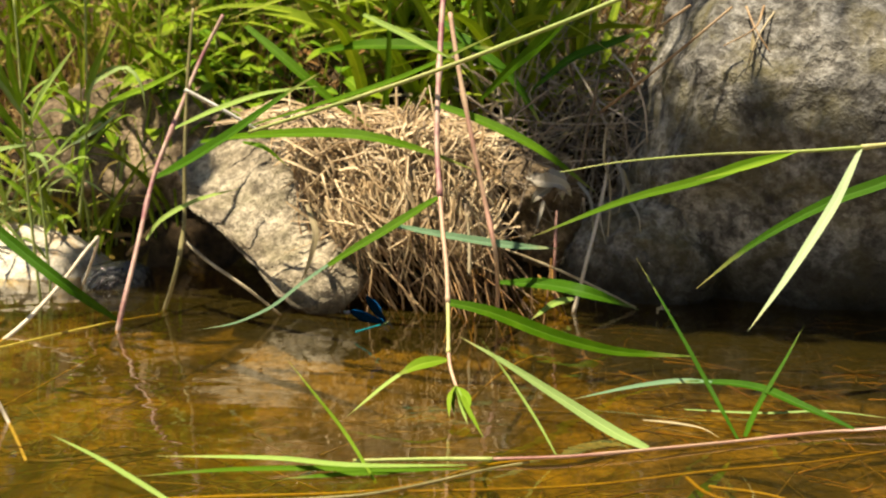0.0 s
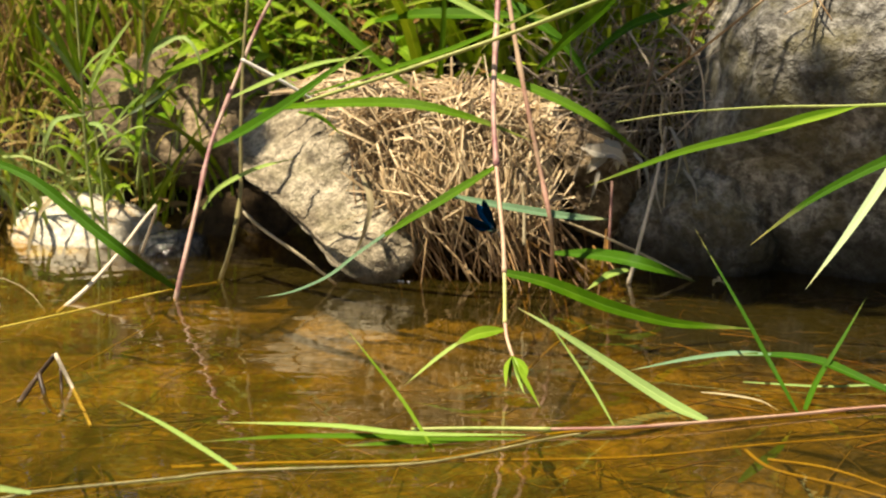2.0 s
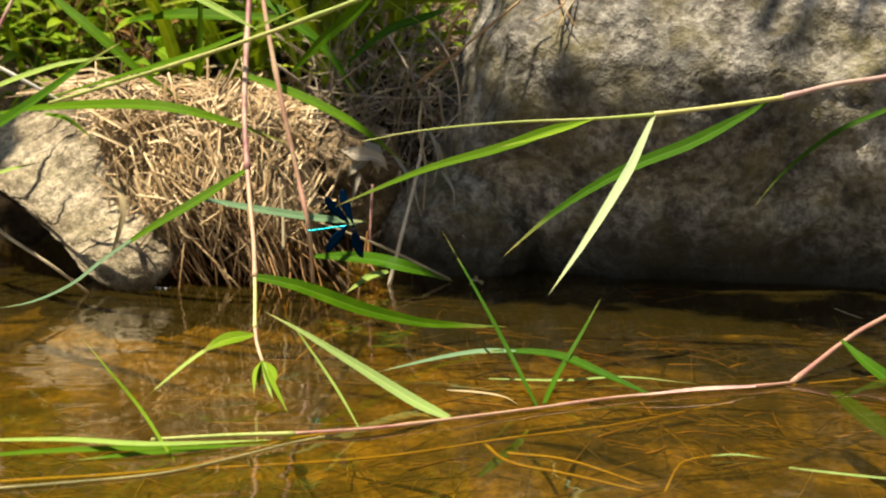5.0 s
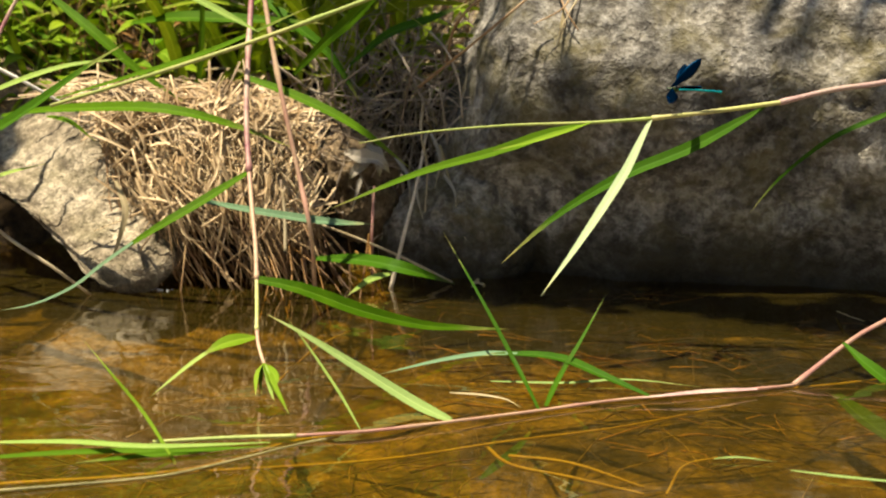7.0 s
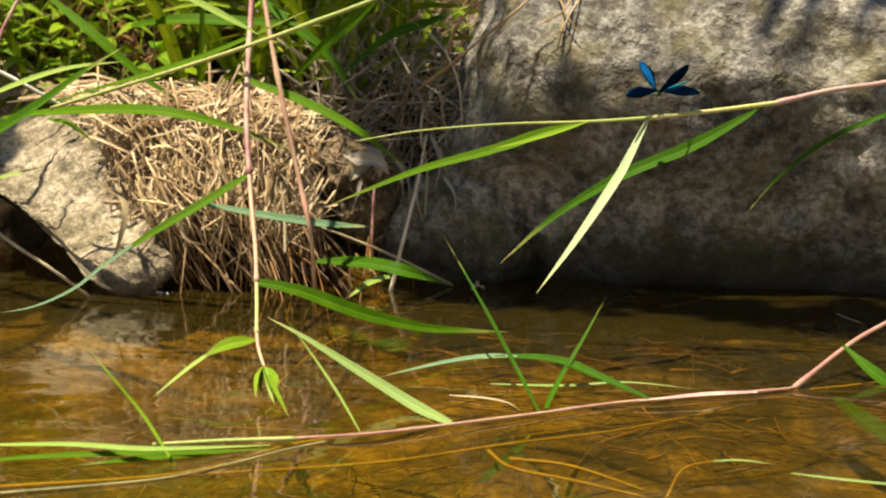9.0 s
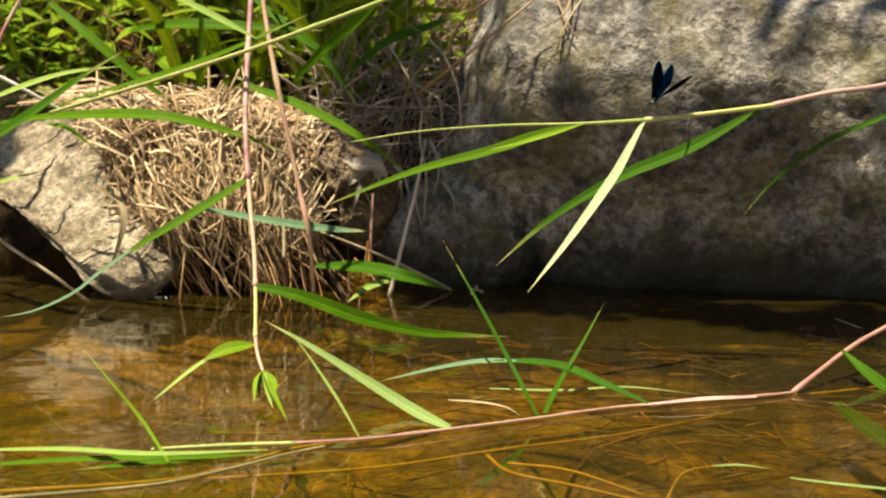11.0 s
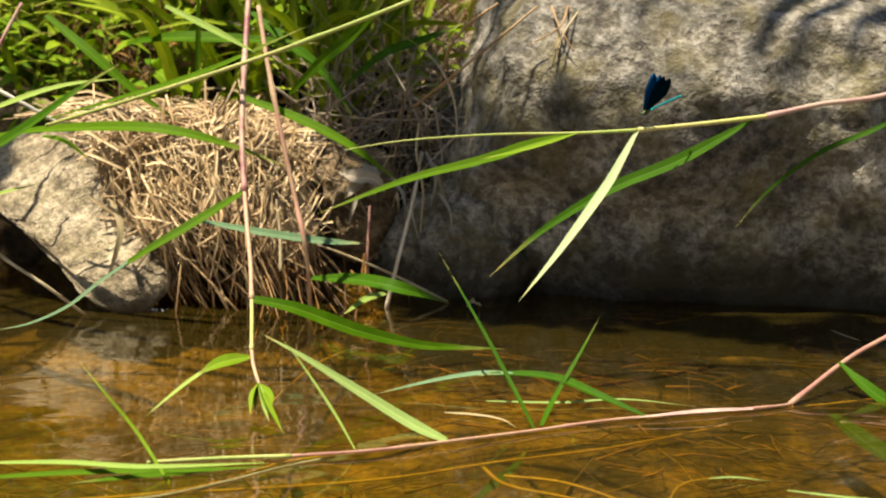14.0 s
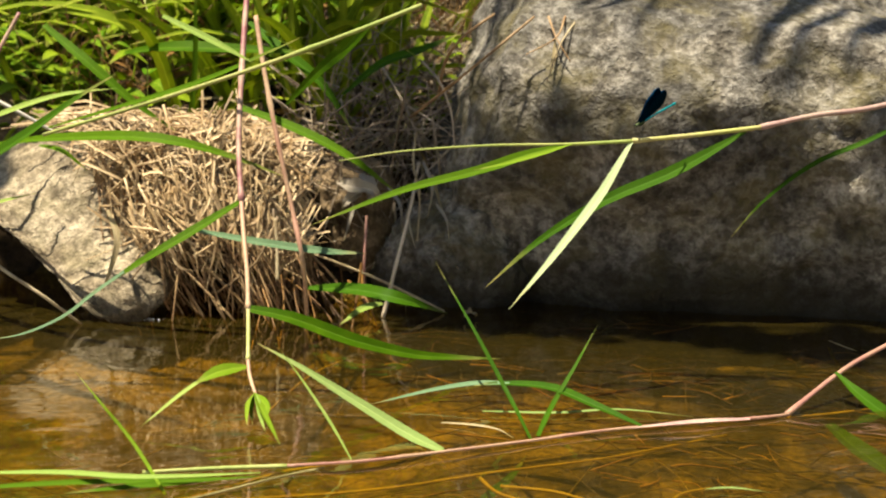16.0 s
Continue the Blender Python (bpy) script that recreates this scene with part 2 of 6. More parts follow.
M_GRASS = leaf_material("bank_grass", (0.09, 0.18, 0.008), (0.36, 0.43, 0.03), 0.4, True)
M_GRASS_PALE = leaf_material("pale_grass", (0.20, 0.28, 0.08), (0.40, 0.46, 0.16), 0.35, True)
M_HERB = leaf_material("herb_leaf", (0.06, 0.18, 0.006), (0.32, 0.42, 0.02), 0.45, True)
M_HERB_LEAF = leaf_material("herb_leaf_green", (0.07, 0.20, 0.006), (0.30, 0.40, 0.02), 0.45)
M_DRY = leaf_material("dry_leaf", (0.26, 0.19, 0.095), (0.42, 0.34, 0.20), 0.2, True, 0.6)
M_RUST_LEAF = leaf_material("rust_leaf", (0.14, 0.065, 0.02), (0.34, 0.185, 0.06), 0.3, True, 0.6)
M_LITTER = leaf_material("grass_litter", (0.20, 0.10, 0.035), (0.46, 0.31, 0.13), 0.2, True, 0.6)
M_GRASS_TAN = leaf_material("tan_grass", (0.34, 0.21, 0.055), (0.46, 0.38, 0.09), 0.3, True)
M_DRY_GREY = leaf_material("grey_dead_leaf", (0.26, 0.22, 0.17), (0.42, 0.37, 0.30), 0.15, False, 0.7)
M_STEM_RUST = stem_material("rust_stem", (0.26, 0.15, 0.065), (0.40, 0.27, 0.14))
M_RUST_STALK = stem_material("rust_stalk", (0.34, 0.17, 0.05), (0.56, 0.36, 0.14), True)
M_STEM_WHITE = stem_material("white_stem", (0.55, 0.50, 0.42), (0.70, 0.66, 0.58))
M_FROTH = shiny_material("froth", (0.6, 0.6, 0.58), (0.8, 0.8, 0.78), 0.0, 0.08)
M_STRAW = stem_material("straw", (0.47, 0.315, 0.15), (0.82, 0.64, 0.39), True)
M_STALK = stem_material("wet_stalk", (0.30, 0.17, 0.08), (0.60, 0.42, 0.22), True)
M_ROOT = stem_material("wet_root", (0.17, 0.08, 0.018), (0.36, 0.19, 0.04), True)
M_STEM_RED = stem_material("red_stem", (0.27, 0.10, 0.105), (0.48, 0.33, 0.24), scale=34)
M_STEM_GREEN = stem_material("green_stem", (0.26, 0.34, 0.07), (0.42, 0.42, 0.14), scale=12)
M_STEM_TAN = stem_material("tan_stem", (0.28, 0.21, 0.11), (0.44, 0.36, 0.22))
M_STEM_OLIVE = stem_material("olive_stem", (0.16, 0.14, 0.05), (0.30, 0.25, 0.10))
M_STEM_PINK = stem_material("pink_stem", (0.36, 0.17, 0.135), (0.44, 0.28, 0.18), scale=14)
M_STEM_ROSE = stem_material("rose_stem", (0.40, 0.215, 0.15), (0.52, 0.36, 0.22), scale=18)
M_STEM_PALE = stem_material("pale_dead_stem", (0.50, 0.40, 0.27), (0.68, 0.58, 0.43))
M_STEM_YELLOW = stem_material("yellow_stem", (0.42, 0.44, 0.12), (0.50, 0.42, 0.20), scale=18)
M_STEM_LILAC = stem_material("lilac_sheath", (0.42, 0.26, 0.235), (0.50, 0.37, 0.29))
M_WEED = stem_material("sunken_stem", (0.27, 0.17, 0.018), (0.40, 0.28, 0.036))
M_DEAD = stem_material("dead_stalk", (0.32, 0.26, 0.19), (0.56, 0.47, 0.36), True)
M_WEED_YELLOW = stem_material("yellow_sunken_stem", (0.36, 0.27, 0.025), (0.46, 0.35, 0.05))
M_SILT_WEED = stem_material("silted_weed", (0.11, 0.072, 0.014), (0.29, 0.190, 0.034), True)
M_TWIG = stem_material("dark_twig", (0.03, 0.018, 0.010), (0.10, 0.06, 0.03))
M_WING = wing_material()
M_BODY = shiny_material("body_teal", (0.0, 0.30, 0.34), (0.01, 0.50, 0.52))
M_THORAX = shiny_material("thorax_green", (0.008, 0.016, 0.005), (0.05, 0.085, 0.015), 0.5, 0.35)
M_BLACK = shiny_material("insect_black", (0.01, 0.01, 0.012), (0.03, 0.03, 0.03), 0.0, 0.4)


# ---------------------------------------------------------------- builders
def spline(pts, n):
    """n + 1 places along a smooth line through pts, evenly spaced."""
    p = [Vector(q) for q in pts]
    if len(p) == 2:
        return [p[0].lerp(p[1], i / n) for i in range(n + 1)]
    q = [p[0] * 2 - p[1]] + p + [p[-1] * 2 - p[-2]]
    fine = []
    for i in range(1, len(q) - 2):
        a, b, c, d = q[i - 1:i + 3]
        for k in range(12):
            t = k / 12
            fine.append(0.5 * ((2 * b) + (c - a) * t + (2 * a - 5 * b + 4 * c - d) * t * t + (3 * b - a - 3 * c + d) * t ** 3))
    fine.append(p[-1])
    run = [0.0]
    for a, b in zip(fine, fine[1:]):
        run.append(run[-1] + (b - a).length)
    res, j = [], 0
    for i in range(n + 1):
        s = run[-1] * i / n
        while j < len(run) - 2 and run[j + 1] < s:
            j += 1
        w = (s - run[j]) / max(run[j + 1] - run[j], 1e-9)
        res.append(fine[j].lerp(fine[j + 1], min(max(w, 0), 1)))
    return res


class Soup:
    """Gathers pieces of geometry for one mesh."""

    def __init__(self):
        self.v, self.f, self.uv = [], [], []

    def face(self, ids, uvs):
        self.f.append(ids)
        self.uv.extend(uvs)

    def leaf(self, pts, width, facing=(0, -0.5, 0.86), n=14, fold=0.32, base=0.45, peak=0.35, twist=0.0, thick=0.0004, wave=0.0):
        """A grass blade along pts: widest at peak, pointed at its end, folded along its midrib."""
        c = spline(pts, n)
        start = len(self.v)
        for i, q in enumerate(c):
            s = i / n
            t = (c[min(i + 1, n)] - c[max(i - 1, 0)]).normalized()
            face = Vector(facing)
            side = t.cross(face)
            if side.length < 1e-4:
                side = t.cross(Vector((1, 0, 0.3)))
            side.normalize()
            up = side.cross(t).normalized()
            a = twist * s
            side, up = side * cos(a) + up * sin(a), up * cos(a) - side * sin(a)
            if s < peak:
                w = base + (1 - base) * sin(s / peak * pi / 2)
            else:
                w = max(1 - ((s - peak) / (1 - peak)) ** 1.7, 0.02)
            w *= width * 0.47
            wob = up * (wave * width * sin(s * 17 + start))
            a, b, c3 = q - side * w + up * (w * fold) + wob, q, q + side * w + up * (w * fold) - wob
            self.v += [a, b + up * thick, b + up * thick, c3, c3, b - up * thick, b - up * thick, a]
        for i in range(n):
            a, b = start + 8 * i, start + 8 * i + 8
            for k, u0, u1 in ((0, 0, 0.5), (2, 0.5, 1), (4, 1, 0.5), (6, 0.5, 0)):
                self.face((a + k, a + k + 1, b + k + 1, b + k), ((u0, i / n), (u1, i / n), (u1, (i + 1) / n), (u0, (i + 1) / n)))

    def stem(self, pts, r0, r1, n=20, sides=7, knots=(), jitter=0.0):
        """A tapering stalk with swollen knots at the given shares of its length."""
        c = spline(pts, n)
        start = len(self.v)
        ref = Vector((0.31, 0.2, 0.93))
        for i, q in enumerate(c):
            s = i / n
            t = (c[min(i + 1, n)] - c[max(i - 1, 0)]).normalized()
            a = t.cross(ref)
            if a.length < 0.05:
                a = t.cross(Vector((1, 0, 0)))
            a.normalize()
            b = t.cross(a)
            r = r0 + (r1 - r0) * s
            for k in knots:
                r *= 1 + 0.35 * math.exp(-((s - k) * n * 0.8) ** 2)
            r *= 1 + jitter * random.uniform(-1, 1)
            for k in range(sides):
                g = 2 * pi * k / sides
                self.v.append(q + a * (r * cos(g)) + b * (r * sin(g)))
        for i in range(n):
            for k in range(sides):
                k2 = (k + 1) % sides
                a, b = start + sides * i, start + sides * (i + 1)
                u0, u1 = k / sides, (k + 1) / sides
                self.face((a + k, a + k2, b + k2, b + k), ((u0, i / n), (u1, i / n), (u1, (i + 1) / n), (u0, (i + 1) / n)))
        e = start + sides * n
        self.face(tuple(range(start + sides - 1, start - 1, -1)), ((0, 0),) * sides)
        self.face(tuple(range(e, e + sides)), ((0, 1),) * sides)

    def mesh(self, name, material, smooth=True):
        me = bpy.data.meshes.new(name)
        me.from_pydata([tuple(v) for v in self.v], [], self.f)
        layer = me.uv_layers.new(name="UVMap")
        layer.data.foreach_set("uv", np.array(self.uv, dtype=np.float32).ravel())
        if smooth:
            me.polygons.foreach_set("use_smooth", [True] * len(me.polygons))
        me.materials.append(material)
        me.update()
        return me


def under(ob, parent):
    ob.parent = parent
    return ob


def leaf_part(parent, pts, width, material, name="leaf", label="", **more):
    s = Soup()
    s.leaf([Vector(p) - parent.location for p in pts], width, **more)
    ob = under(new(name, s.mesh(name, material)), parent)
    return tagged(ob, label) if label else ob


def stem_part(parent, pts, r0, r1, material, name="stem", label="", **more):
    s = Soup()
    s.stem([Vector(p) - parent.location for p in pts], r0, r1, **more)
    ob = under(new(name, s.mesh(name, material)), parent)
    return tagged(ob, label) if label else ob


def plant(name, label, category, group="", at=(0, 0, 0)):
    """A plant's base, to which its stems and leaves are joined."""
    ob = tagged(new(name), label, category, group)
    ob.location = at
    return ob


def single_leaf(name, label, category, pts, width, material, group="", **more):
    s = Soup()
    s.leaf(pts, width, **more)
    return tagged(new(name, s.mesh(name, material)), label, category, group)


def single_stem(name, label, category, pts, r0, r1, material, group="", **more):
    s = Soup()
    s.stem(pts, r0, r1, **more)
    return tagged(new(name, s.mesh(name, material)), label, category, group)


def rough_stone(name, material, centre, size, turn=(0, 0, 0), cuts=(), planes=(), seed=0, detail=5, rough=0.1, power=2.4, ridged=0.25, lobes=()):
    """A stone: a rounded block, cut by planes, swollen or hollowed by lobes (place, reach, height) and roughened at three scales."""
    bm = bmesh.new()
    bmesh.ops.create_icosphere(bm, subdivisions=detail, radius=1.0)
    rot = Euler([radians(a) for a in turn]).to_matrix()
    off = Vector((seed * 3.1, seed * 1.7, seed * 0.9))
    size = Vector(size)
    small = min(size)
    for v in bm.verts:
        d = v.co.normalized()
        k = (abs(d.x) ** power + abs(d.y) ** power + abs(d.z) ** power) ** (-1 / power)
        p = Vector((d.x * k * size.x, d.y * k * size.y, d.z * k * size.z))
        for normal, dist in cuts:
            over = p.dot(Vector(normal)) - dist
            if over > 0:
                p -= Vector(normal) * (over * 0.9)
        q = p / small
        h = 0.6 * noise.noise(q * 1.1 + off) + 0.3 * noise.noise(q * 2.7 + off) + 0.2 * noise.noise(q * 6 + off) + 0.13 * noise.noise(q * 14 + off) + 0.07 * noise.noise(q * 31 + off) + 0.03 * noise.noise(q * 66 + off)
        ridge = 1 - abs(noise.noise(q * 3.7 - off)) * 2
        p = rot @ p
        for normal, dist in planes:
            over = p.dot(Vector(normal)) - dist
            if over > 0:
                p -= Vector(normal) * (over * 0.92)
        v.co = p + rot @ d * small * rough * (h * 1.6 + ridged * ridge * ridge) + Vector(centre)
        for place, reach, height in lobes:
            away = v.co - Vector(place)
            far = (away.x / reach[0]) ** 2 + (away.y / reach[1]) ** 2 + (away.z / reach[2]) ** 2
            if far < 9:
                v.co += (rot @ d + Vector((0, -0.3, 0.3))).normalized() * (height * math.exp(-far))
    me = bpy.data.meshes.new(name)
    bm.to_mesh(me)
    bm.free()
    me.polygons.foreach_set("use_smooth", [True] * len(me.polygons))
    me.materials.append(material)
    return new(name, me)


# ---------------------------------------------------------------- ground, stream and sky line
def ground_height(x, y):
    """Stream bed, then the bank that climbs away from the water, and the low bank on the near side."""
    n = noise.noise(Vector((x * 2.1, y * 2.1, 0.3)))
    n2 = noise.noise(Vector((x * 7, y * 7, 1.3)))
    edge = 1.80 + 0.05 * n + 0.22 * math.exp(-((x + 0.42) / 0.15) ** 2) + 0.22 / (1 + math.exp(min(max((x + 0.55) * 40, -40), 40))) + 0.02 * n2
    d = y - edge
    if d > 0:
        h = -0.03 + 0.42 * (1 - math.exp(-d * 2.4)) + 0.22 * min(d, 6) ** 0.9
    else:
        h = -0.03 - 0.055 * min(1, -d * 3.5)
        if y < -0.6:
            h += min(0.35, (-0.6 - y) * 0.45)
    return h + 0.018 * n + 0.010 * n2


def build_ground():
    xs = sorted({round(v, 4) for v in list(np.linspace(-1.6, 1.6, 129)) + [s * (1.6 + 0.25 * 1.45 ** k) for k in range(16) for s in (-1, 1)]})
    ys = sorted({round(v, 4) for v in list(np.linspace(0.6, 2.8, 89)) + [2.8 + 0.2 * 1.5 ** k for k in range(14)] + [0.6 - 0.2 * 1.5 ** k for k in range(14)]})
    verts = [(x, y, ground_height(x, y)) for y in ys for x in xs]
    w = len(xs)
    faces, kinds = [], []
    for j in range(len(ys) - 1):
        for i in range(w - 1):
            faces.append((j * w + i, j * w + i + 1, (j + 1) * w + i + 1, (j + 1) * w + i))
            kinds.append(1 if verts[j * w + i][2] < -0.012 else 0)
    me = bpy.data.meshes.new("ground")
    me.from_pydata(verts, [], faces)
    me.materials.append(M_SOIL)
    me.materials.append(M_BED)
    me.polygons.foreach_set("material_index", kinds)
    me.polygons.foreach_set("use_smooth", [True] * len(faces))
    tagged(new("ground", me), "brown soil bank and ochre silt stream bed", "ground", kind="structure")


build_ground()


def build_water():
    n = 40
    verts = [(-14 + 28 * i / n, -0.75 + 2.9 * j / n, 0.0) for j in range(n + 1) for i in range(n + 1)]
    faces = [(j * (n + 1) + i, j * (n + 1) + i + 1, (j + 1) * (n + 1) + i + 1, (j + 1) * (n + 1) + i) for j in range(n) for i in range(n)]
    me = bpy.data.meshes.new("water")
    me.from_pydata(verts, [], faces)
    me.polygons.foreach_set("use_smooth", [True] * len(faces))
    me.materials.append(M_WATER)
    return tagged(new("water", me), "shallow clear amber stream water with soft ripples", "water", kind="structure")


water = build_water()

# ---------------------------------------------------------------- stones
boulder = tagged(rough_stone("boulder", M_BOULDER, (0.93, 1.92, 0.20), (0.80, 0.56, 0.52), (0, 0, -18.8),
                 cuts=(((0, -0.995, -0.10), 0.415), ((0, -0.88, -0.47), 0.375), ((0.02, -0.80, 0.60), 0.392), ((0.05, -0.50, 0.866), 0.325), ((-0.90, -0.30, 0.32), 0.645), ((0, 0, 1), 0.47)),
                 lobes=(((0.66, 1.66, 0.345), (0.13, 0.10, 0.05), 0.026), ((0.62, 1.83, 0.42), (0.16, 0.05, 0.06), -0.030), ((0.83, 1.74, 0.38), (0.10, 0.09, 0.07), -0.035),
                        ((0.36, 1.70, 0.20), (0.10, 0.12, 0.09), 0.016), ((0.46, 1.66, 0.12), (0.16, 0.1, 0.05), -0.014), ((0.72, 1.58, 0.13), (0.14, 0.1, 0.05), 0.014)),
                 seed=3, detail=7, rough=0.080, power=5, ridged=0.16),
                 "large grey-brown boulder with a sunlit rough top", "boulder")
lump = tagged(rough_stone("stone", M_BOULDER, (0.222, 1.815, 0.020), (0.105, 0.09, 0.125), (0, 14, -12), seed=5, rough=0.16, detail=6), "rounded brown stone at the boulder's foot in the water", "stone")
gap_stone = tagged(rough_stone("stone", M_BROWN, (0.085, 1.875, 0.11), (0.06, 0.06, 0.085), (0, -10, 15), seed=6, rough=0.2), "grey-brown stone in shade behind the dead stalks", "stone")
nest_stone = tagged(rough_stone("stone", M_STONE, (-0.222, 1.86, 0.068), (0.27, 0.21, 0.17), (0, 40, 6),
                    planes=(((-0.40, -0.50, 0.77), 0.122), ((-0.25, -0.76, 0.60), 0.120), ((-0.62, 0.0, -0.785), 0.052), ((0.80, -0.45, 0.40), 0.108), ((0.72, 0.0, -0.694), 0.075), ((0, 0, 1), 0.128)), seed=7, rough=0.085, detail=6, power=2.5),
                    "sunlit grey stone sloping into the water", "stone")
sod = tagged(rough_stone("sod", M_SOIL, (-0.085, 1.88, 0.075), (0.13, 0.145, 0.135), (0, 0, 0), seed=8, rough=0.15), "dark sod of roots beneath the dry grass", "sod")
cave_stone = tagged(rough_stone("stone", M_BROWN, (-0.55, 2.18, 0.16), (0.20, 0.13, 0.125), (0, 5, 10), planes=(((0, -0.9, 0.43), 0.10),), seed=9, rough=0.16), "brown stone in dappled light on the bank", "stone")
white_stone = tagged(rough_stone("stone", M_PALE, (-0.690, 1.975, -0.004), (0.125, 0.09, 0.066), (0, 14, 5), planes=(((-0.15, -0.55, 0.82), 0.046),), seed=11, rough=0.13), "pale cream stone lying half in the water", "stone")
grey_stone = tagged(rough_stone("stone", M_WET, (-0.5245, 1.8600, -0.004), (0.050, 0.05, 0.036), (0, 0, 20), seed=13, rough=0.14), "small wet grey stone in the shallows", "stone")


# ---------------------------------------------------------------- dry grass mat on the stone
def build_straw():
    rnd = random.Random(4)

    def skin(u, v):
        """A place on the mat: u across it, v from its top at the back over the swollen rim down to the water."""
        left = -0.318 + 0.075 * v + 0.095 * v * v
        x = left + (0.018 - left) * u
        top = 1 - 0.22 * max(2 * u - 1, 0) ** 4
        if v < 0.4:
            k = v / 0.4
            y, z = 1.95 - 0.235 * k, 0.215 + 0.028 * sin(pi * min(k * 0.8 + 0.1, 1))
        else:
            k = (v - 0.4) / 0.6
            y, z = 1.715 - 0.042 * min(k * 1.5, 1), 0.2265 * (1 - k ** 1.1)
        return Vector((x, y + 0.045 * (2 * u - 1) ** 2, z * top))

    def slope(u, v):
        return (skin(u, min(v + 0.08, 1)) - skin(u, v)).normalized()

    # straws that lie criss-cross over the top and hang down the front
    s = Soup()
    for i in range(3600):
        u, v = rnd.random(), rnd.random() ** 0.85 * 0.80
        if v < 0.45:
            u = u * 1.13 - 0.13
        if rnd.random() > min(1, u * 6.0 + 0.25 + 0.5 * (v < 0.3)):
            continue
        patch = noise.noise(Vector((u * 5.5, v * 5.5, 2.2)))
        if patch < -0.16 and rnd.random() < 0.8:
            continue
        if v < 0.40:
            lie = rnd.gauss(1.25, 0.55) * rnd.choice((1, -1))
        else:
            lie = rnd.gauss(-0.10, 0.95 if v < 0.58 else 0.55)
        long = rnd.uniform(0.010, 0.030) if rnd.random() < 0.8 else rnd.uniform(0.03, 0.065)
        p = skin(u, v) + Vector((0, rnd.uniform(-0.014, 0.012), rnd.uniform(-0.010, 0.009)))
        d = (slope(u, v) * cos(lie) + Vector((1, 0, 0)) * sin(lie) + Vector((0, rnd.gauss(-0.02, 0.13), rnd.gauss(0, 0.06)))).normalized() * long
        mid = p + Vector((rnd.gauss(0, 1), -abs(rnd.gauss(0.2, 0.6)), rnd.gauss(0, 1))) * 0.006
        if rnd.random() < 0.35:
            s.leaf([p - d, mid, p + d], rnd.uniform(0.002, 0.005), facing=(rnd.gauss(0, 0.4), -0.7, 0.5), n=5, base=0.7, peak=0.4, fold=0.5, twist=rnd.uniform(-1, 1))
        else:
            r = rnd.choice((0.0005, 0.0006, 0.0008, 0.0010, 0.0013, 0.0017))
            s.stem([p - d, mid, p + d], r, r * 0.75, n=4, sides=5)
    tagged(new("dry_grass", s.mesh("dry_grass", M_STRAW)), "matted dry straw-coloured grass hanging over the stone", "dry grass", kind="stuff")
    # stalks that trail from the mat into the water
    s = Soup()
    for i in range(150):
        u = rnd.uniform(-0.12, 1.05)
        a = skin(min(max(u, 0), 1), rnd.uniform(0.50, 0.78)) + Vector((0, rnd.uniform(-0.004, 0.03), 0))
        b = skin(min(max(u + rnd.gauss(0, 0.05), -0.1), 1.15), 1.0) + Vector((rnd.gauss(0.004, 0.034), rnd.uniform(-0.035, 0.06), rnd.uniform(-0.03, 0.035)))
        r = rnd.uniform(0.0007, 0.0019)
        s.stem([a, a.lerp(b, 0.5) + Vector((rnd.gauss(0, 0.009), -0.006, 0)), b], r, r * 0.7, n=6, sides=5)
    tagged(new("trailing_stalks", s.mesh("trailing_stalks", M_STALK)), "brown wet stalks trailing from the mat into the water", "dry grass", kind="stuff")


build_straw()


# ---------------------------------------------------------------- reed that arches in, the damselfly's perch
swaying = {}


def swinging_leaf(parent, pts, width, material, **more):
    """A leaf that can turn about its own base."""
    base = Vector(pts[0])
    label = more.pop("label", "")
    s = Soup()
    s.leaf([Vector(p) - base for p in pts], width, **more)
    ob = under(new("leaf", s.mesh("leaf", material)), parent)
    ob.location = base - parent.location
    return tagged(ob, label) if label else ob


